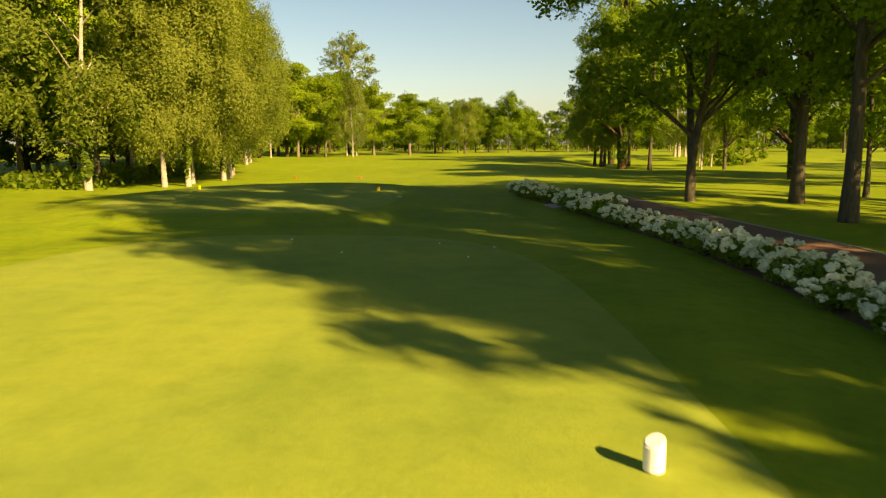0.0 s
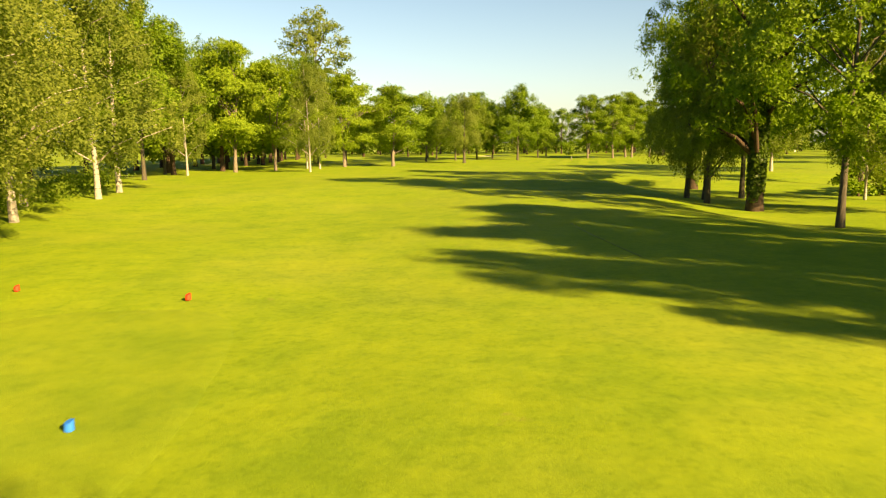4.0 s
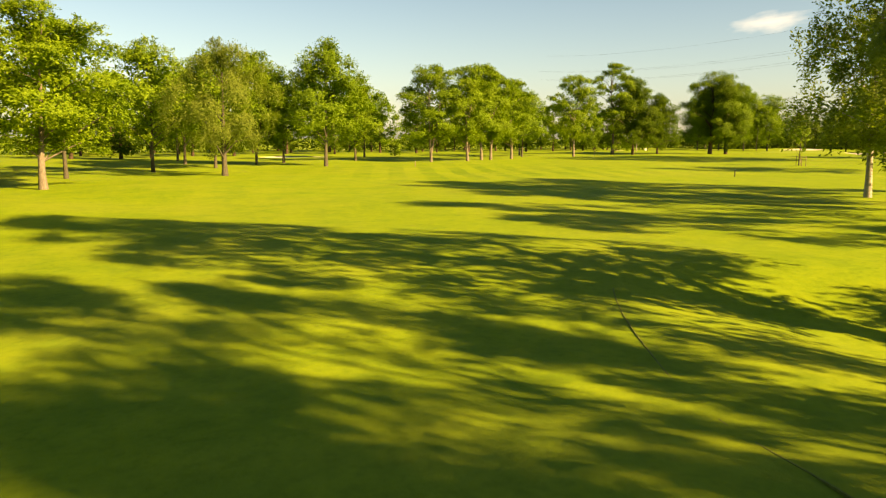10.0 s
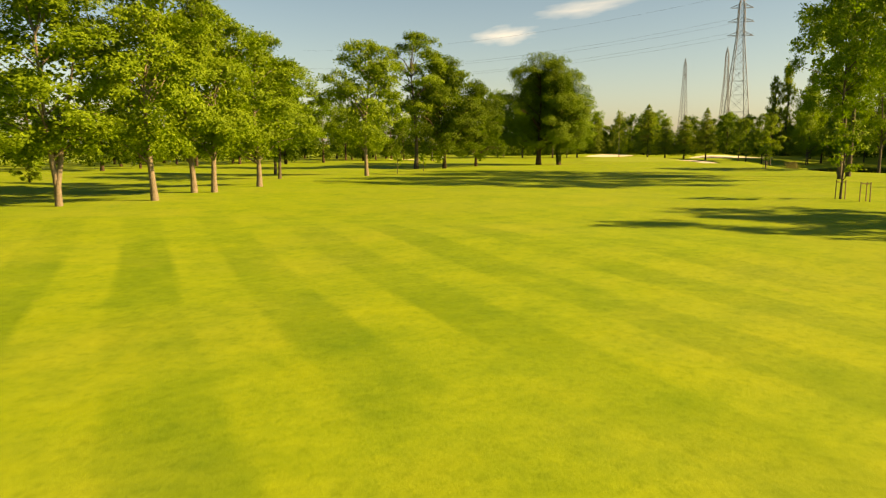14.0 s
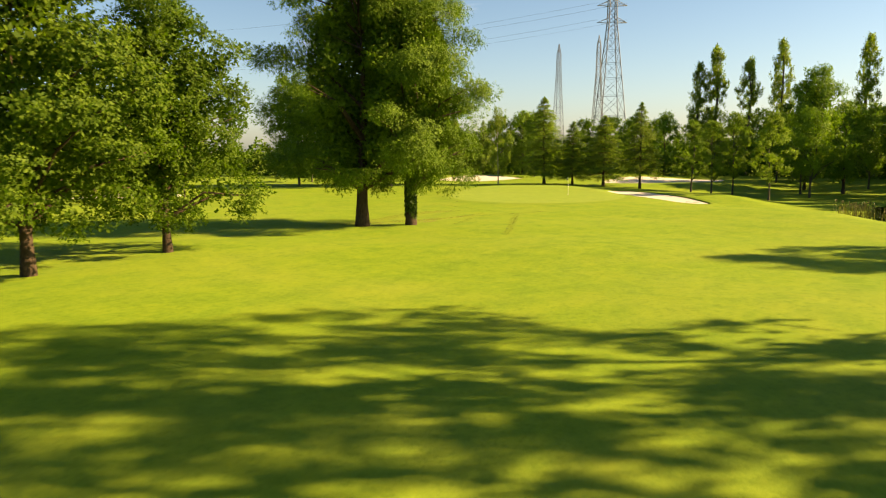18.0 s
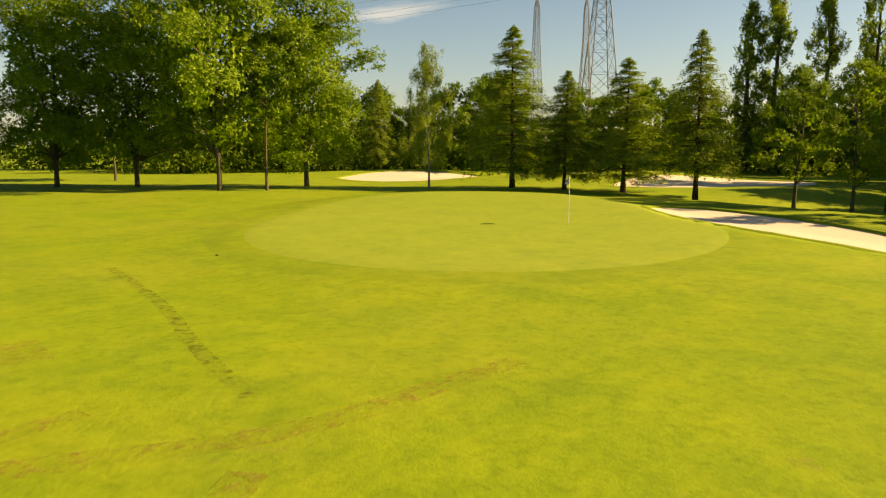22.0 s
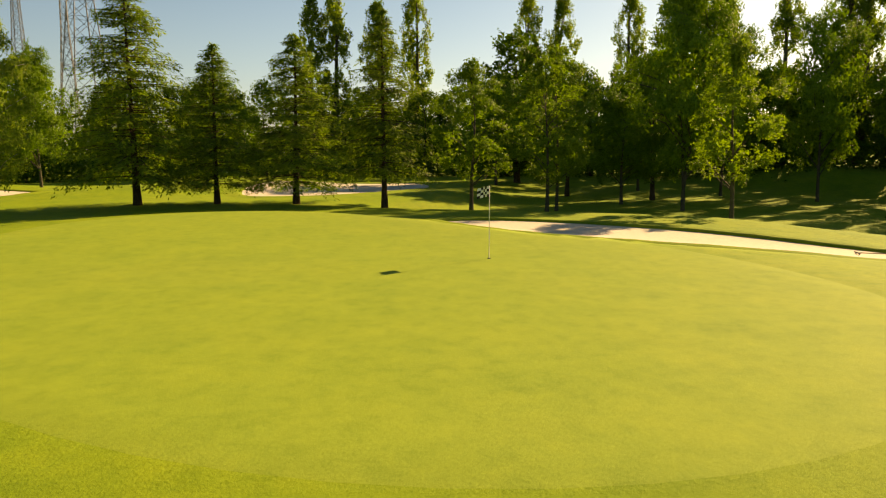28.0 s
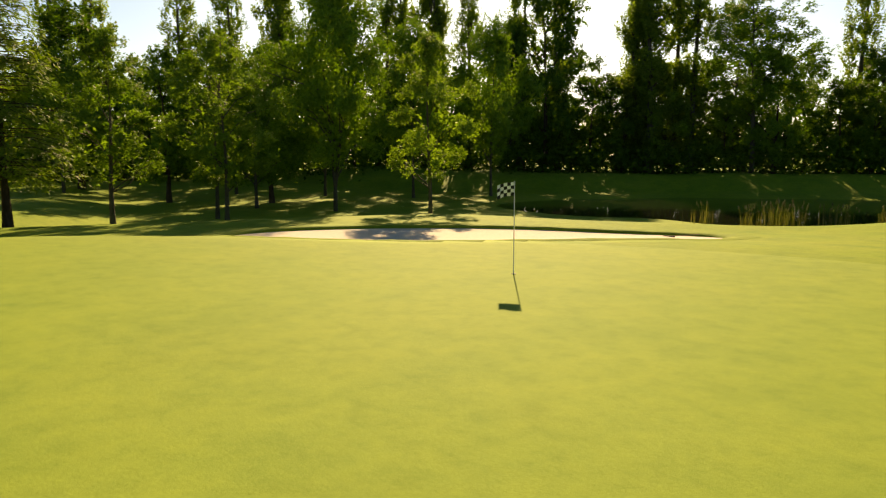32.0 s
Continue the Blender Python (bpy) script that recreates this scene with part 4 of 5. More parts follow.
# added trees, mostly out of view, set where their shadows should cross the fairway
for i, (x, y, h, r) in enumerate([(19, -4, 26, 5.5), (12.6, -3.6, 16, 3.2), (20, 5, 26, 5.5), (19, 26, 13, 4.0), (16, 20, 21, 4.0), (28, 35, 21, 4.0), (34, 47, 23.5, 5.5), (34, 35, 25, 5.5), (34, 41, 24, 5.5), (37, 53, 19, 5.0),
                                  (43, 110, 21, 5.2), (58, 131, 21, 4.2), (79, 161, 17, 5.5), (82, 167, 13, 5.5), (145, 208.5, 17.5, 5.5), (24, 14, 19, 5.0), (16, -1, 15, 4.0), (30.4, 52.8, 20.5, 4.2)]):
    plant(TEESIDE[i % 3] if h > 20 or x > 140 else AIRY[i % 2], x, y, h, r)
# more unseen trees, added to shade the right of the back tee
for i, (x, y, h, r) in enumerate([(16.2, -5.2, 18, 4.6), (15, 3, 17, 5.0), (17.5, 10, 17, 5.0), (18.5, -7.5, 17, 4.2)]):
    plant(TEESIDE[i % 3], x, y, h, r)
# tall trees outside the view, sized for the shade they lay before the giants
for i, (x, y, h, r) in enumerate([(103, 186, 31, 6), (110, 191, 32, 5.8), (114, 199, 23, 4.5), (118, 200, 30, 5.2), (125, 204.4, 32, 5.8)]):
    plant(LOFTY[i % 2], x, y, h, r)
# --- round the green ---
plant(DOME[0], 176.1, 300.6, 18.0, 6.7)
plant(OAK[1], 167.4, 301.3, 20.0, 6.4)
plant(DOME[1], 165.5, 311.4, 18.0, 6.4)
plant(DOME[0], 160.6, 316.4, 18.5, 6.2)
plant(THIN, 170.1, 298.5, 12, 2.2)
plant(THIN, 170.2, 325.2, 7.5, 2.4)
plant(BIRCH[0], 183.4, 292.0, 12.9, 2.5)
plant(SPRUCE[0], 187.0, 285.3, 14.2, 5.0)
plant(SPRUCE[1], 188.4, 280.6, 10.2, 4.0)
plant(SPRUCE[0], 189.8, 275.7, 11.2, 4.7)
plant(LARCH, 190.6, 269.9, 13.4, 4.0)
plant(MAPLE[0], 195.2, 263.6, 11.3, 3.1)
plant(MAPLE[1], 190.7, 258.7, 10.6, 2.8)
plant(MAPLE[0], 184.1, 248.6, 11.4, 2.7)
plant(MAPLE[1], 195.0, 257.2, 11.8, 2.6)
plant(OAK[1], 196.5, 247.0, 17.5, 4.6)
plant(BIRCH[2], 126.2, 298.8, 14, 3.4)
plant(THIN, 133.2, 304.0, 8.4, 1.6)
plant(OAK[2], 210, 303, 12.4, 3.2)
for i, (x, y, h) in enumerate([(250.6, 268.0, 28), (243.3, 279.1, 26.5), (241.5, 281.9, 23.5), (247, 273.5, 24), (248.7, 251.4, 27), (251, 246, 26), (240, 233, 27), (237, 228, 28), (243, 238, 26),
                               (225, 211, 27), (228, 214, 28), (213, 199, 27), (216, 203, 27), (200, 197, 27), (203, 194, 28), (197, 192.5, 27), (184, 173, 27), (180, 169, 26)]):
    plant(POPLAR[i % 2], x, y, h, 2.5, group="row of poplars")


def wood(protos, line, step, jitter, h0, h1, seed, rows=2, gap=7.0, group=""):
    """Trees along a broken line, in rows, standing irregularly."""
    rng = random.Random(seed)
    k = 0
    for (ax, ay), (bx, by) in zip(line, line[1:]):
        d = math.hypot(bx - ax, by - ay)
        nx, ny = (by - ay) / d, -(bx - ax) / d
        for j in range(int(d / step)):
            for q in range(rows):
                t = (j + 0.5 * (q % 2) + rng.uniform(-0.25, 0.25)) * step / d
                o = q * gap + rng.uniform(-jitter, jitter)
                h = rng.uniform(h0, h1)
                plant(protos[k % len(protos)], ax + (bx - ax) * t + nx * o, ay + (by - ay) * t + ny * o, h, h * rng.uniform(0.30, 0.38), group=group)
                k += 1


# woods that close the view
wood([FARD[1], FAR[2], FARD[0]], [(150, 158), (193, 183), (226, 201)], 6.0, 2.0, 13, 17, 31, 1)
wood([FARD[0], FAR[0], FARD[1], FAR[1], FAR[2]], [(154, 170), (193, 192), (221, 210), (236, 234), (245, 262), (240, 289), (230, 314), (209, 333), (180, 347)], 5.5, 2.0, 9.0, 14.5, 5, 2, 8)
plant(LOFTY[1], 194, 187, 22, 5.5)
plant(FARD[0], 211, 204, 25, 6.0)
plant(LOFTY[0], 189, 192.5, 24, 6.2)
plant(OAK[2], 216, 205, 19, 4.6)
for x, y, h in ((203.5, 195, 25), (199.5, 192.5, 26), (206, 190.5, 24), (223, 206, 25), (225.5, 211, 26), (229, 215.5, 25), (231, 222, 24), (234, 229, 25)):
    plant(POPLAR[int(x) % 2], x, y, h, 2.4, group="row of poplars")
for x, y, h in ((208.5, 245.5, 13.5), (214, 252.5, 13), (221, 259, 12), (203, 250, 10), (206, 231, 17), (212, 237.5, 17), (218, 244, 13), (201, 225, 17)):
    plant((MID[1], FAR[0], MID[0])[int(x) % 3], x, y, h, 4.2)
plant(FARD[1], 226, 256, 17, 6.0)
for x, y, h in ((207, 322, 13), (212, 318, 12), (203, 327, 12), (217, 311, 11)):
    plant(SPRUCE[1], x, y, h, 3.2)
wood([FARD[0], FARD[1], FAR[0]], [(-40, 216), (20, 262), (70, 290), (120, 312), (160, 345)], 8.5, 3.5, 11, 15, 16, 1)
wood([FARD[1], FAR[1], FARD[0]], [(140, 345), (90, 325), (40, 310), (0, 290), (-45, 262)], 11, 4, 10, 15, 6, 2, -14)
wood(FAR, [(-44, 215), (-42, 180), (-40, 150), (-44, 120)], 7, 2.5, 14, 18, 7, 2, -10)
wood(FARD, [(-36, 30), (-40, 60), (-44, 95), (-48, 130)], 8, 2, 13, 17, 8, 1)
wood(FAR, [(55, 10), (60, 45), (62, 80), (75, 110)], 9, 3, 11, 15, 9, 2, 12)
wood(FARD, [(290, 330), (330, 270), (320, 200)], 14, 4, 14, 18, 10, 1)

# ======== tee: roses, path, markers ========
def strip(name, left, right, material, lift, label, category, thick=0.06):
    """A thin slab between two lines of points on the ground."""
    vs, fs = [], []
    n = len(left)
    for up in (0, -thick):
        for (ax, ay), (bx, by) in zip(left, right):
            for t in (0, 0.33, 0.67, 1):
                x, y = ax + (bx - ax) * t, ay + (by - ay) * t
                vs.append((x, y, gz(x, y) + lift + up))
    for i in range(n - 1):
        for k in range(3):
            a = i * 4 + k
            fs.append((a, a + 4, a + 5, a + 1))
        for a, o in ((i * 4, 1), (i * 4 + 3, -1)):
            q = (a, a + n * 4, a + n * 4 + 4, a + 4)
            fs.append(q if o > 0 else q[::-1])
    for a in (0, (n - 1) * 4):
        for k in range(3):
            fs.append((a + k, a + k + 1, a + k + 1 + n * 4, a + k + n * 4))
    ob = new(name, mesh_of(name, vs, fs, material))
    return tagged(ob, label, category, kind="structure")


def resample(pts, step):
    out = [pts[0]]
    for (ax, ay), (bx, by) in zip(pts, pts[1:]):
        d = math.hypot(bx - ax, by - ay)
        k = max(1, int(d / step))
        out += [(ax + (bx - ax) * i / k, ay + (by - ay) * i / k) for i in range(1, k + 1)]
    return out


HEDGE = [(3.15, 28.8), (3.55, 26.2), (3.85, 23.4), (4.3, 20.2), (4.75, 16.8), (5.05, 14.0), (5.1, 11.0), (4.95, 8.0), (4.9, 4.0), (4.9, -3.0)]
INNER = resample([(x + 0.75, y + (1.2 if i == 0 else 0)) for i, (x, y) in enumerate(HEDGE)], 0.8)
OUTER = [(x + 2.3 - 0.9 * max(0, (y - 26.5) / 4), y + 0.25) for x, y in INNER]
strip("path", INNER, OUTER, M_PATH, 0.03, "brown gravelled cart path beside the tee", "path")
strip("flower_bed", [(x - 0.20, y) for x, y in resample(HEDGE, 0.8)], [(x + 0.70, y) for x, y in resample(HEDGE, 0.8)], M_SOIL, 0.02, "bare soil bed under the rose bushes", "soil")
strip("paving", [(3.4, 24.0), (3.47, 23.55), (3.55, 23.1)], [(4.3, 24.1), (4.37, 23.65), (4.45, 23.2)], M_SLAB, 0.05, "pale concrete step slab through the rose bed", "paving")

kerb = tagged(new("kerb"), "low pale stone edging along the cart path", "kerb", kind="structure")
_e = resample([(x + 0.07, y) for x, y in OUTER], 1.0)
_ks = bpy.data.meshes.new("kerb_stone")
_bm = bmesh.new()
bmesh.ops.create_cube(_bm, size=1)
bmesh.ops.scale(_bm, vec=(0.055, 0.98, 0.18), verts=_bm.verts)
bmesh.ops.bevel(_bm, geom=_bm.edges[:], offset=0.012, segments=1, affect="EDGES")
_bm.to_mesh(_ks)
_bm.free()
_ks.materials.append(M_KERB)
for (ax, ay), (bx, by) in zip(_e, _e[1:]):
    d = math.hypot(bx - ax, by - ay)
    if d < 0.3:
        continue
    st = new("kerb_stone", _ks)
    st.parent = kerb
    mx, my = (ax + bx) / 2, (ay + by) / 2
    st.matrix_basis = Matrix.LocRotScale((mx, my, gz(mx, my) - 0.04), Euler((0, 0, math.atan2(-(bx - ax), by - ay))), (1, d, 1))


def rose_bush(seed):
    rng = np.random.default_rng(seed)
    root = tagged(new("rose_bush"), "low rose bush covered in white blossom beside the path", "bush", "row of white roses")
    pieces = [tube([(0, 0, -0.05), (0.1 * math.cos(w), 0.1 * math.sin(w), 0.25), (0.32 * math.cos(w), 0.32 * math.sin(w), 0.55)], [0.015, 0.012, 0.006], 5) for w in np.arange(7) * 0.9]
    v, f = join(pieces)
    part_mesh("stem", mesh_of("stem", v, f, B_DARK), root)
    k = 850
    d = rng.normal(size=(k, 3))
    d /= np.linalg.norm(d, axis=1, keepdims=True)
    pos = d * rng.random((k, 1)) ** 0.4 * np.array([0.52, 0.52, 0.34]) + np.array([0, 0, 0.38])
    v, f = leaf_quads(pos, d + 0.6 * rng.normal(size=(k, 3)), np.full(k, 0.045), rng, 0.6)
    part_mesh("foliage", mesh_of("foliage", v.tolist(), f.tolist(), L_OAK), root)
    heads = 34
    hd = rng.normal(size=(heads, 3))
    hd[:, 2] = np.abs(hd[:, 2]) * 1.1 - 0.1
    hd /= np.linalg.norm(hd, axis=1, keepdims=True)
    hp = hd * np.array([0.54, 0.54, 0.40]) * (0.85 + 0.25 * rng.random((heads, 1))) + np.array([0, 0, 0.40])
    pk = 26
    e = rng.normal(size=(heads * pk, 3))
    e /= np.linalg.norm(e, axis=1, keepdims=True)
    pos = np.repeat(hp, pk, 0) + e * 0.062 * np.repeat(0.7 + 0.6 * rng.random((heads, 1)), pk, 0)
    v, f = leaf_quads(pos, e + 0.4 * rng.normal(size=e.shape), np.full(len(pos), 0.038), rng, 0.8)
    part_mesh("blossoms", mesh_of("blossoms", v.tolist(), f.tolist(), M_PETAL), root, "clusters of white rose blossom")
    return root


ROSE = [rose_bush(s) for s in (1, 2, 3)]
_rr = random.Random(4)
for i, (x, y) in enumerate(resample(HEDGE, 0.74)):
    if 22.7 < y < 24.6:
        continue
    s = _rr.uniform(0.84, 1.06)
    m = Matrix.LocRotScale((x + _rr.uniform(-0.12, 0.12), y, gz(x, y)), Euler((0, 0, _rr.uniform(0, 6))), (s, s, s * _rr.uniform(0.80, 1.0)))
    if i < 3:
        ROSE[i].matrix_basis = m
    else:
        copy_thing(ROSE[i % 3], m)


def tee_marker(x, y, material, label, r=0.075, h=0.24):
    """A short round log stub, its top cut at a slant."""
    root = tagged(new("tee_marker"), label, "tee marker", "tee markers")
    bm = bmesh.new()
    bmesh.ops.create_cone(bm, cap_ends=True, segments=24, radius1=r, radius2=r * 0.97, depth=h)
    for v in bm.verts:
        if v.co.z > 0:
            v.co.z += v.co.x * 0.45
    bmesh.ops.bevel(bm, geom=[e for e in bm.edges if len(e.link_faces) == 2 and e.calc_face_angle() > 0.8], offset=0.008, segments=2, affect="EDGES")
    body = part("body", bm, material, root)
    body.location.z = h / 2
    bm = bmesh.new()
    bmesh.ops.create_cone(bm, cap_ends=True, segments=8, radius1=0.004, radius2=0.01, depth=0.12)
    part("spike", bm, M_STEEL, root).location.z = -0.03
    root.matrix_basis = pose(x, y, gz(x, y) + 0.03, 0, 0, 40)


tee_marker(1.18, 3.80, M_WHITE, "white-painted round log marker cut at a slant", 0.062, 0.18)
tee_marker(-2.5, 27.9, M_YELLOW, "yellow-painted round tee marker on the grass", 0.065, 0.15)
tee_marker(-9.9, 29.2, M_YELLOW, "yellow-painted round tee marker on the grass", 0.065, 0.15)
tee_marker(-9.7, 48.6, M_BLUE, "blue-painted round tee marker on the grass", 0.08, 0.15)
tee_marker(-5.4, 48.0, M_BLUE, "blue-painted round tee marker on the grass", 0.08, 0.15)
tee_marker(-11.9, 57.9, M_RED, "red-painted round tee marker on the grass", 0.08, 0.15)
tee_marker(-6.5, 56.5, M_RED, "red-painted round tee marker on the grass", 0.08, 0.15)

for x, y, turn in ((-1.75, 12.05, 30), (-0.05, 13.2, 110), (0.4, 11.5, 75), (0.95, 12.75, 150), (-2.95, 13.75, 15)):
    peg = tagged(new("golf_tee"), "broken white wooden golf tee lying in the grass", "golf tee", "broken golf tees")
    v, f = tube([(0, 0, 0), (0.035, 0, 0)], [0.004, 0.006], 6)
    part_mesh("shank", mesh_of("shank", v, f, M_WHITE), peg)
    v, f = tube([(0.035, 0, 0), (0.045, 0, 0)], [0.006, 0.013], 8)
    part_mesh("cup_end", mesh_of("cup_end", v, f, M_WHITE), peg)
    peg.matrix_basis = pose(x, y, gz(x, y) + 0.042, 0, -12, turn)

plate = tagged(new("distance_plate"), "small pale round plate set in the tee", "plate")
_bm = bmesh.new()
bmesh.ops.create_cone(_bm, cap_ends=True, segments=28, radius1=0.085, radius2=0.08, depth=0.03)
part("disc", _bm, M_SLAB, plate)
_bm = bmesh.new()
bmesh.ops.create_cone(_bm, cap_ends=True, segments=28, radius1=0.05, radius2=0.045, depth=0.035)
part("inlay", _bm, M_WHITE, plate)
plate.location = (-1.5, 24.9, gz(-1.5, 24.9) + 0.04)




def trail(name, pts, width, material, lift, label, category):
    """A narrow strip along a smooth line on the turf."""
    p = resample(pts, 0.5)
    p = [tuple(np.mean(p[max(0, i - 3):i + 4], axis=0)) for i in range(len(p))]
    lft, rgt = [], []
    for i, (x, y) in enumerate(p):
        (ax, ay), (bx, by) = p[max(0, i - 1)], p[min(len(p) - 1, i + 1)]
        d = math.hypot(bx - ax, by - ay) or 1
        nx, ny = (by - ay) / d * width / 2, -(bx - ax) / d * width / 2
        lft.append((x - nx, y - ny))
        rgt.append((x + nx, y + ny))
    return strip(name, lft, rgt, material, lift, label, category, 0.03)


trail("drain_slit", [(7.2, 61), (6.95, 65), (6.75, 69), (6.7, 73)], 0.06, M_DRAIN, 0.014, "thin dark drain slit in the turf", "drain")
trail("drain_slit", [(15.9, 118.2), (13.8, 113.9), (12.7, 111.0), (11.9, 108.5), (11.4, 106.2), (10.8, 102)], 0.026, M_DRAIN, 0.012, "thin dark curving drain slit in the turf", "drain")
for line, wd in (([(124, 259.6), (129.4, 259.0), (131.6, 258.3), (133.9, 258.6), (135.2, 257.8), (136.8, 256.8), (138.4, 255.6), (144, 255.2)], 0.5), ([(138.4, 255.6), (135.4, 253.8), (133.1, 252.2), (131.4, 251.1), (129.6, 249.7), (125, 247)], 0.5),
                 ([(124, 260.9), (129.0, 260.0), (131.6, 258.6), (134, 258.3), (138, 258.4)], 0.4), ([(122, 262), (127, 262), (132, 263.5), (139, 262)], 1.6), ([(123, 260.4), (127, 260.6), (130.6, 259.3), (132.2, 258.0)], 1.5), ([(0.6, 36.6), (1.6, 36.2), (3.0, 36.0)], 1.9)):
    trail("worn_track", line, wd, M_WORN, 0.012, "dry worn track in the turf", "track")


trail("wheel_rut", [(135.2, 257.8), (132.1, 256.0), (130.7, 255.2), (127.5, 254.0)], 0.35, M_RUT, 0.013, "dark broken wheel rut in the turf", "track")
trail("wheel_rut", [(137.4, 254.9), (135.0, 253.2), (132.7, 251.7), (131.0, 250.5)], 0.22, M_RUT, 0.013, "dark broken wheel rut in the turf", "track")
trail("wheel_rut", [(143.5, 270.9), (141.6, 263.9), (139.8, 259.5), (138.9, 256.4)], 0.30, M_RUT, 0.013, "dark broken wheel rut in the turf", "track")
trail("bare_patch", [(135.6, 257.5), (136.1, 257.7), (136.8, 257.9)], 0.55, M_BARE, 0.014, "small bare patch of light soil", "soil")
trail("bare_patch", [(127.5, 258.4), (129.2, 257.9), (131.0, 257.6)], 0.5, M_BARE, 0.014, "small bare patch of light soil", "soil")
trail("bare_patch", [(8.9, 71.8), (9.6, 71.6), (10.3, 71.2)], 0.7, M_BARE, 0.014, "small bare patch of light soil", "soil")


def sprinkler(x, y):
    root = tagged(new("sprinkler_head"), "dark round sprinkler cover sunk in the turf", "sprinkler", "sprinklers")
    bm = bmesh.new()
    bmesh.ops.create_cone(bm, cap_ends=True, segments=20, radius1=0.05, radius2=0.047, depth=0.03)
    cover = part("cover", bm, M_BLACK, root)
    bm = bmesh.new()
    bmesh.ops.create_cone(bm, cap_ends=True, segments=16, radius1=0.018, radius2=0.015, depth=0.045)
    part("nozzle", bm, M_STEEL, cover)
    root.location = (x, y, gz(x, y) + 0.02)


for x, y in ((146.6, 269.6), (133.9, 258.3), (128.5, 249.3)):
    sprinkler(x, y)


rake = tagged(new("bunker_rake"), "long-handled sand rake lying at the end of the bunker", "rake")
v, f = tube([(-0.85, 0, 0.03), (0.85, 0, 0.06)], [0.016, 0.016], 8)
part_mesh("handle", mesh_of("handle", v, f, M_WOOD), rake)
v, f = tube([(0.85, -0.30, 0.06), (0.85, 0.30, 0.06)], [0.022, 0.022], 6)
rake_head = part_mesh("head", mesh_of("head", v, f, M_BLACK), rake)
for k in range(9):
    v, f = tube([(0.85, -0.28 + 0.07 * k, 0.06), (0.87, -0.28 + 0.07 * k, -0.02)], [0.007, 0.004], 5)
    part_mesh("tine", mesh_of("tine", v, f, M_STEEL), rake_head)
rake.matrix_basis = pose(166.0, 251.0, gz(164.2, 250.4) - 0.01, 0, 0, 75)


# ======== posts, stakes, bin ========
def post(x, y, h, material, label, r=0.05):
    root = tagged(new("marker_post"), label, "post", "fairway posts")
    bm = bmesh.new()
    bmesh.ops.create_cone(bm, cap_ends=True, segments=14, radius1=r, radius2=r, depth=h)
    part("shaft", bm, material, root).location.z = h / 2
    bm = bmesh.new()
    bmesh.ops.create_cone(bm, cap_ends=True, segments=14, radius1=r * 1.12, radius2=r * 0.5, depth=0.06)
    part("cap", bm, M_WHITE, root).location.z = h + 0.03
    root.location = (x, y, gz(x, y) - 0.05)


post(54.9, 162.5, 0.75, M_BLACK, "short dark post at the fairway edge")
post(29.0, 192.6, 0.7, M_WOOD, "short wooden post in the fairway")


def staked(x, y, h):
    """Three stakes with cross ties round a young tree."""
    root = tagged(new("tree_guard"), "wooden stakes tied round a young tree", "tree stakes", "tree guards")
    pts = [(0.35 * math.cos(w), 0.35 * math.sin(w)) for w in (0.3, 2.4, 4.5)]
    for px, py in pts:
        v, f = tube([(px, py, -0.1), (px * 0.95, py * 0.95, h)], [0.04, 0.035], 8)
        part_mesh("stake", mesh_of("stake", v, f, M_WOOD), root)
    for (ax, ay), (bx, by) in zip(pts, pts[1:] + pts[:1]):
        v, f = tube([(ax, ay, h - 0.12), (bx, by, h - 0.12)], [0.03, 0.03], 6)
        part_mesh("tie_rail", mesh_of("tie_rail", v, f, M_WOOD), root)
    root.location = (x, y, gz(x, y))


staked(81.6, 183.1, 1.3)
staked(134.3, 220.1, 1.2)
staked(80.6, 181.0, 1.3)

litter = tagged(new("litter_bin"), "white square litter bin on a short post", "bin")
_bm = bmesh.new()
bmesh.ops.create_cube(_bm, size=1)
bmesh.ops.scale(_bm, vec=(0.5, 0.45, 0.6), verts=_bm.verts)
bmesh.ops.bevel(_bm, geom=_bm.edges[:], offset=0.03, segments=2, affect="EDGES")
part("bin_body", _bm, M_WHITE, litter).location.z = 0.55
_bm = bmesh.new()
bmesh.ops.create_cube(_bm, size=1)
bmesh.ops.scale(_bm, vec=(0.54, 0.49, 0.06), verts=_bm.verts)
part("lid", _bm, M_SLAB, litter).location.z = 0.88
_bm = bmesh.new()
bmesh.ops.create_cone(_bm, cap_ends=True, segments=12, radius1=0.05, radius2=0.05, depth=0.4)
part("post", _bm, M_STEEL, litter).location.z = 0.15
litter.location = (131.4, 302.2, gz(131.4, 302.2))


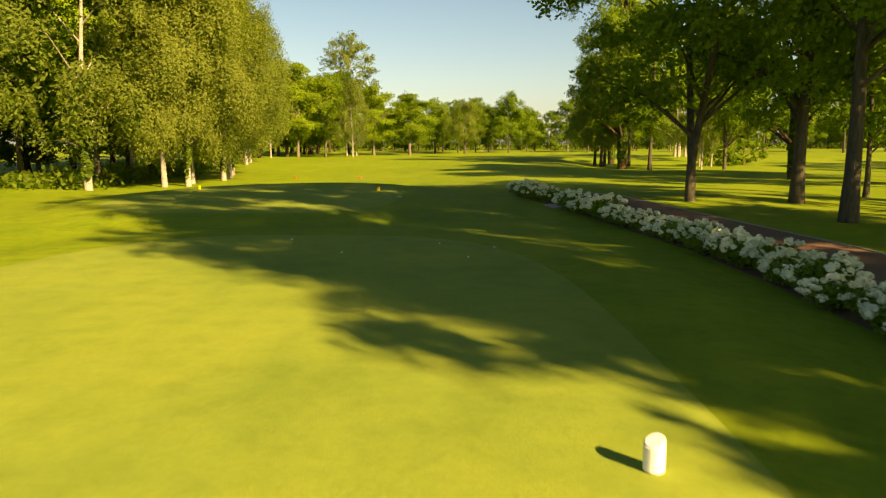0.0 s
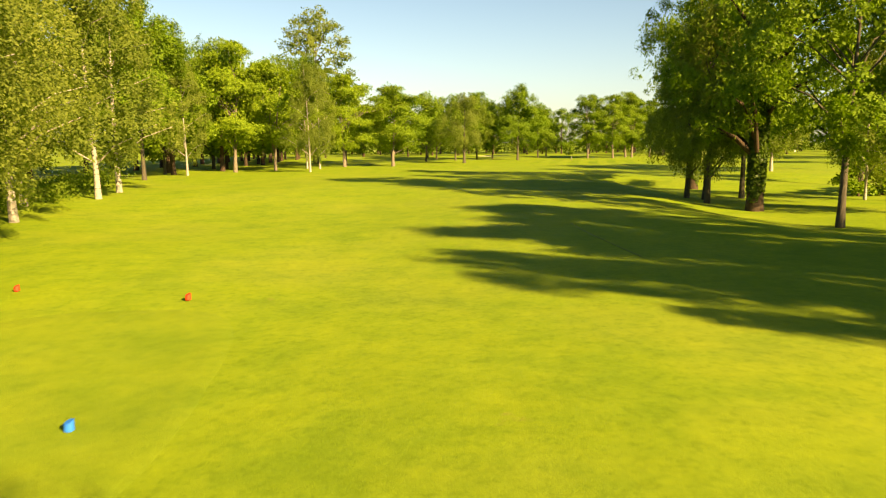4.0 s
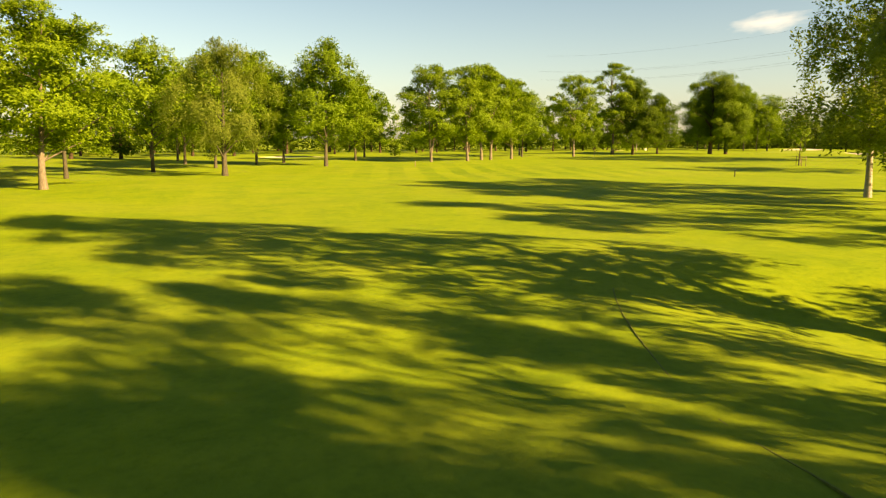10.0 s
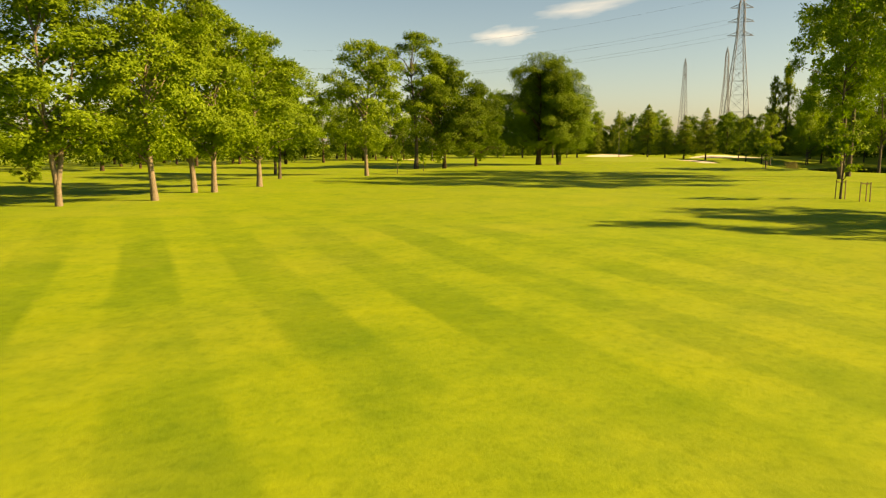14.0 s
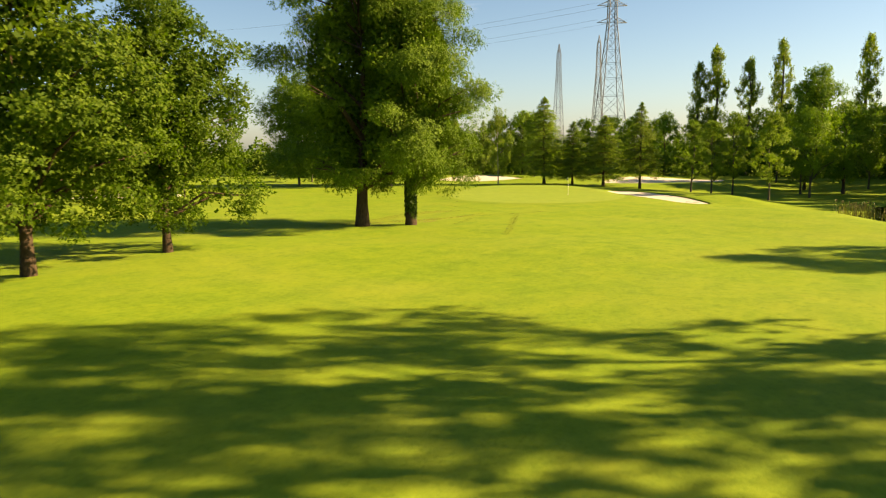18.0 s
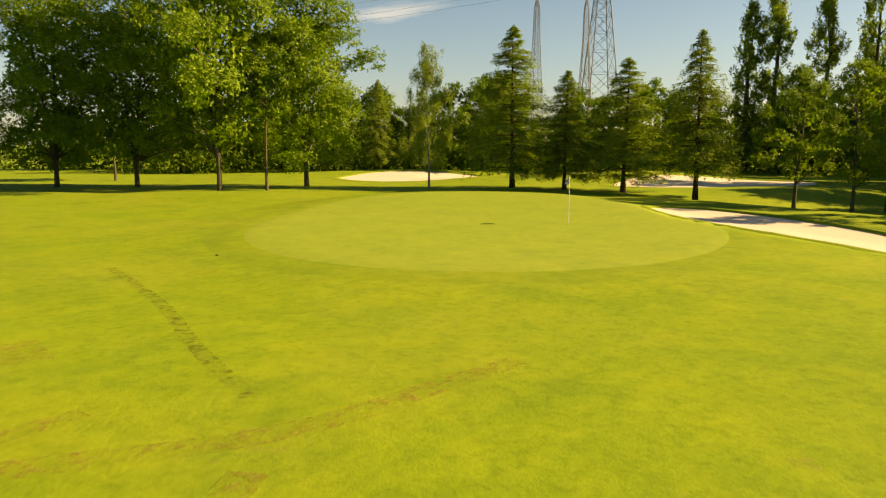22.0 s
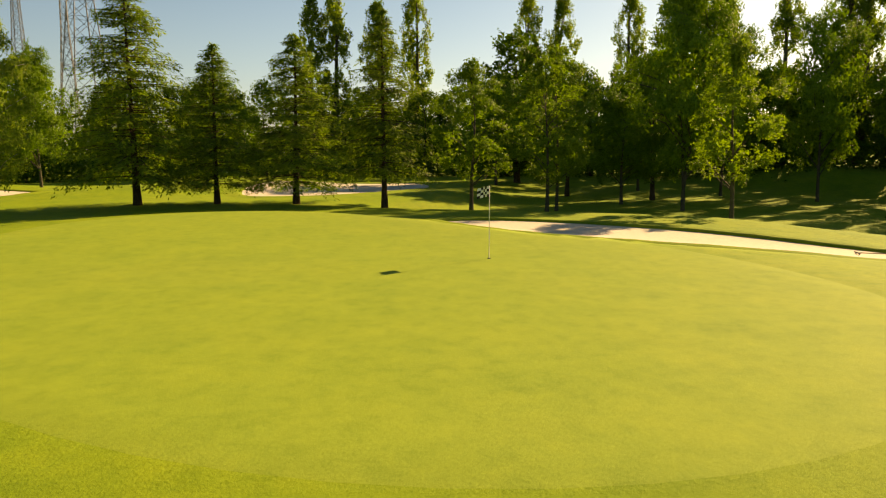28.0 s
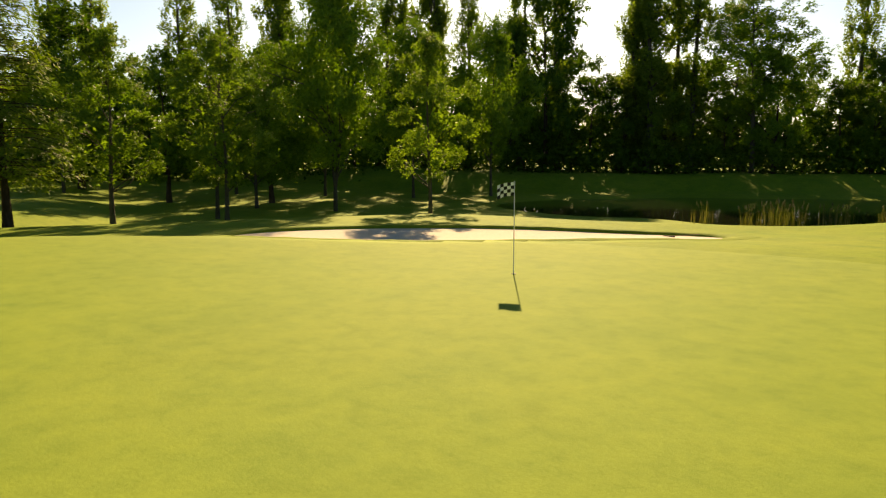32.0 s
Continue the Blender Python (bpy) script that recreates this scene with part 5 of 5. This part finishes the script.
# ======== flags ========
def golf_flag(x, y, turn, lift, small=False):
    root = tagged(new("golf_flag"), "white pin with a small black and white chequered flag" if not small else "white pin with a small pale flag on a farther green", "flag", "pin flags")
    v, f = tube([(0, 0, -0.1), (0, 0, 1.1), (0, 0, 2.2)], [0.013, 0.011, 0.009], 10)
    part_mesh("pole", mesh_of("pole", v, f, M_WHITE, True), root)
    nx, nz, w, h = 20, 12, 0.43, 0.32
    vs, fs, mi = [], [], []
    for side in (0.003, -0.003):
        for i in range(nx + 1):
            for k in range(nz + 1):
                t = i / nx
                vs.append((0.012 + w * t * 0.93, 0.07 * math.sin(t * 7 + 1.2 * k / nz) * t + side, 2.18 - h * k / nz - 0.09 * t * t))
    o = (nx + 1) * (nz + 1)
    for s in (0, 1):
        for i in range(nx):
            for k in range(nz):
                a = s * o + i * (nz + 1) + k
                q = (a, a + 1, a + nz + 2, a + nz + 1)
                fs.append(q if s == 0 else q[::-1])
                mi.append(((i * 5 // nx) + (k * 4 // nz)) % 2 if not small else 0)
    me = mesh_of("flag_cloth", vs, fs, M_CLOTH, True)
    me.materials.append(M_BLACK)
    me.polygons.foreach_set("material_index", mi)
    part_mesh("flag_cloth", me, root, "chequered cloth rippling in the wind" if not small else "pale cloth")
    v, f = tube([(0, 0, 0.0), (0, 0, 0.012)], [0.055, 0.055], 20)
    part_mesh("cup", mesh_of("cup", v, f, M_BLACK), root, "dark cup in the turf")
    root.matrix_basis = pose(x, y, gz(x, y) + lift, 0, 0, turn)


golf_flag(162.63, 265.41, 48, 0.05)
golf_flag(263.0, 294.0, 150, 0.0, True)


# ======== pylons and wires ========
def pylon(x, y, h, base, waist, kink, arms, turn, leg):
    """Lattice tower: straight taper to the waist, a slim body above it and a pointed tip."""
    root = tagged(new("pylon"), "grey steel lattice electricity pylon beyond the wood", "pylon", "pylons")

    def half(z):
        t = z / h
        if t < kink:
            return base / 2 + (waist - base / 2) * t / kink
        return waist * (1 - 0.25 * (t - kink) / (1 - kink)) * min(1.0, (1.003 - t) / 0.08)
    lv = [0]
    while lv[-1] < h - 0.5:
        lv.append(min(h, lv[-1] + max(h * 0.04, half(lv[-1]) * 1.7)))
    c = [(1, 1), (-1, 1), (-1, -1), (1, -1)]
    for sx, sy in c:
        v, f = tube([(sx * half(z), sy * half(z), z) for z in lv], [leg] * len(lv), 4)
        part_mesh("leg", mesh_of("leg", v, f, M_STEEL), root)
    for k in range(4):
        (ax, ay), (bx, by) = c[k], c[(k + 1) % 4]
        pieces = []
        for z0, z1 in zip(lv, lv[1:]):
            a, b = half(z0), half(z1)
            pieces += [tube([(ax * a, ay * a, z0), (bx * b, by * b, z1)], [leg * 0.45] * 2, 4), tube([(bx * a, by * a, z0), (ax * b, ay * b, z1)], [leg * 0.45] * 2, 4),
                       tube([(ax * b, ay * b, z1), (bx * b, by * b, z1)], [leg * 0.45] * 2, 4)]
        v, f = join(pieces)
        part_mesh("bracing", mesh_of("bracing", v, f, M_STEEL), root)
    for z, w in arms:
        for d in (1, -1):
            q = half(z)
            tip = (d * w, 0, z)
            v, f = join([tube([(d * q, yy * q, z + dz), tip], [0.13, 0.08], 4) for yy in (1, -1) for dz in (0, 1.6)])
            part_mesh("cross_arm", mesh_of("cross_arm", v, f, M_STEEL), root)
    root.matrix_basis = pose(x, y, -1, 0, 0, turn)


pylon(330, 352, 71, 12, 1.45, 0.74, [(52.5, 5.6), (58.5, 5.6), (64.5, 5.0)], -44, 0.16)
pylon(270, 336, 37.3, 3.6, 0.55, 0.78, [], 10, 0.075)
pylon(321, 352, 47, 5.4, 0.8, 0.72, [], 20, 0.10)
for k, (ox, oz) in enumerate([(-5.5, 52.5), (5.5, 52.5), (-5.5, 58.5), (5.5, 58.5), (0, 70)]):
    a, b = Vector((330 + ox * 0.72, 352 - ox * 0.69, oz)), Vector((240 + ox, 620, oz - 4))
    pts = [a.lerp(b, t) - Vector((0, 0, 28 * t * (1 - t))) for t in np.linspace(0, 1, 15)]
    v, f = tube(pts, [0.035] * 15, 4)
    tagged(new("power_line", mesh_of("power_line", v, f, M_STEEL)), "thin sagging overhead power cable", "cable", "overhead cables")


# ======== pond edge, undergrowth ========
def tuft_band(name, line, width, h0, h1, count, material, size, slim, label, category, seed, upright=0.0):
    rng = np.random.default_rng(seed)
    pts = resample(line, 1.0)
    idx = rng.integers(0, len(pts), count)
    p = np.array(pts)[idx] + rng.normal(size=(count, 2)) * width * 0.4
    top = h0 + (h1 - h0) * (0.5 + 0.5 * np.sin(p[:, 0] * 0.9) * np.sin(p[:, 1] * 0.7))
    z = height(p[:, 0], p[:, 1]) + rng.random(count) ** 0.8 * top
    nrm = rng.normal(size=(count, 3)) + np.array([0, 0, 0.3 - upright])
    if upright:
        nrm[:, 2] *= 0.15
    v, f = leaf_quads(np.column_stack([p, z]), nrm, np.full(count, size), rng, slim)
    ob = new(name, mesh_of(name, v.tolist(), f.tolist(), material))
    return tagged(ob, label, category, kind="stuff")


def reeds(x, y, n, spread, h, seed):
    rng = np.random.default_rng(seed)
    root = tagged(new("reed_clump"), "clump of straw-coloured reeds at the pond edge", "reeds", "reeds by the pond")
    vs, fs, hv, hf = [], [], [], []
    for _ in range(n):
        a, b = rng.normal(size=2) * spread
        w, L = rng.random() * 6.28, h * (0.6 + 0.5 * rng.random())
        dx, dy = math.cos(w) * 0.018, math.sin(w) * 0.018
        lx, ly = rng.normal(size=2) * 0.14
        o = len(vs)
        vs += [(a - dx, b - dy, -0.15), (a + dx, b + dy, -0.15), (a + lx * 0.4 + dx * 0.8, b + ly * 0.4 + dy * 0.8, L * 0.6), (a + lx * 0.4 - dx * 0.8, b + ly * 0.4 - dy * 0.8, L * 0.6), (a + lx, b + ly, L)]
        fs += [(o, o + 1, o + 2, o + 3), (o + 3, o + 2, o + 4)]
        if rng.random() < 0.35:
            v, f = tube([(a + lx, b + ly, L * 0.94), (a + lx * 1.1, b + ly * 1.1, L * 1.02), (a + lx * 1.3, b + ly * 1.3, L * 1.14)], [0.02, 0.045, 0.01], 5)
            q = len(hv)
            hv += v
            hf += [tuple(i + q for i in t) for t in f]
    vs, fs = join([(vs, fs), (hv, hf)])
    tagged(part_mesh("blade_tuft", mesh_of("blade_tuft", vs, fs, M_REED), root), kind="stuff")
    root.location = (x, y, gz(x, y))
    return root


for k, (x, y, n, sp, h) in enumerate([(168.6, 234.8, 120, 0.7, 1.5), (172.2, 237.3, 30, 0.35, 1.3), (165.8, 233.4, 50, 0.45, 1.2), (169.9, 235.9, 25, 0.3, 1.2), (163.8, 231.8, 35, 0.4, 1.1), (146.0, 222.0, 50, 0.5, 1.4)]):
    reeds(x, y, n, sp, h, k + 3)
WOODLINE = [(154, 171), (192, 193), (220, 211), (235, 235), (243, 262), (238, 288), (228, 312), (208, 330), (180, 345)]
# the first three use L_SHADE, whose dark colour adds shade between the trunks
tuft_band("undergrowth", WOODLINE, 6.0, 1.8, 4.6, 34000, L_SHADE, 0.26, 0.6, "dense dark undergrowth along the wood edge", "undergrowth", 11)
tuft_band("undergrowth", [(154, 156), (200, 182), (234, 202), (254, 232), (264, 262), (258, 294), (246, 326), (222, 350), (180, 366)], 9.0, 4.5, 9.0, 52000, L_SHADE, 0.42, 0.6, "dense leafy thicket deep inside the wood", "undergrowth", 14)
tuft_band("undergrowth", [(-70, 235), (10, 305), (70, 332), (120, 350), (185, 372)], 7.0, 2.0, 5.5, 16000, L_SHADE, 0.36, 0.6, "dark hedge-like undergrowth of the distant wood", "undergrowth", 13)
tuft_band("undergrowth", [(-23, 36), (-24, 60), (-28, 90), (-36, 115)], 3.0, 0.4, 1.6, 7000, L_BEECH, 0.16, 0.6, "low dark undergrowth beneath the birch stand", "undergrowth", 12)
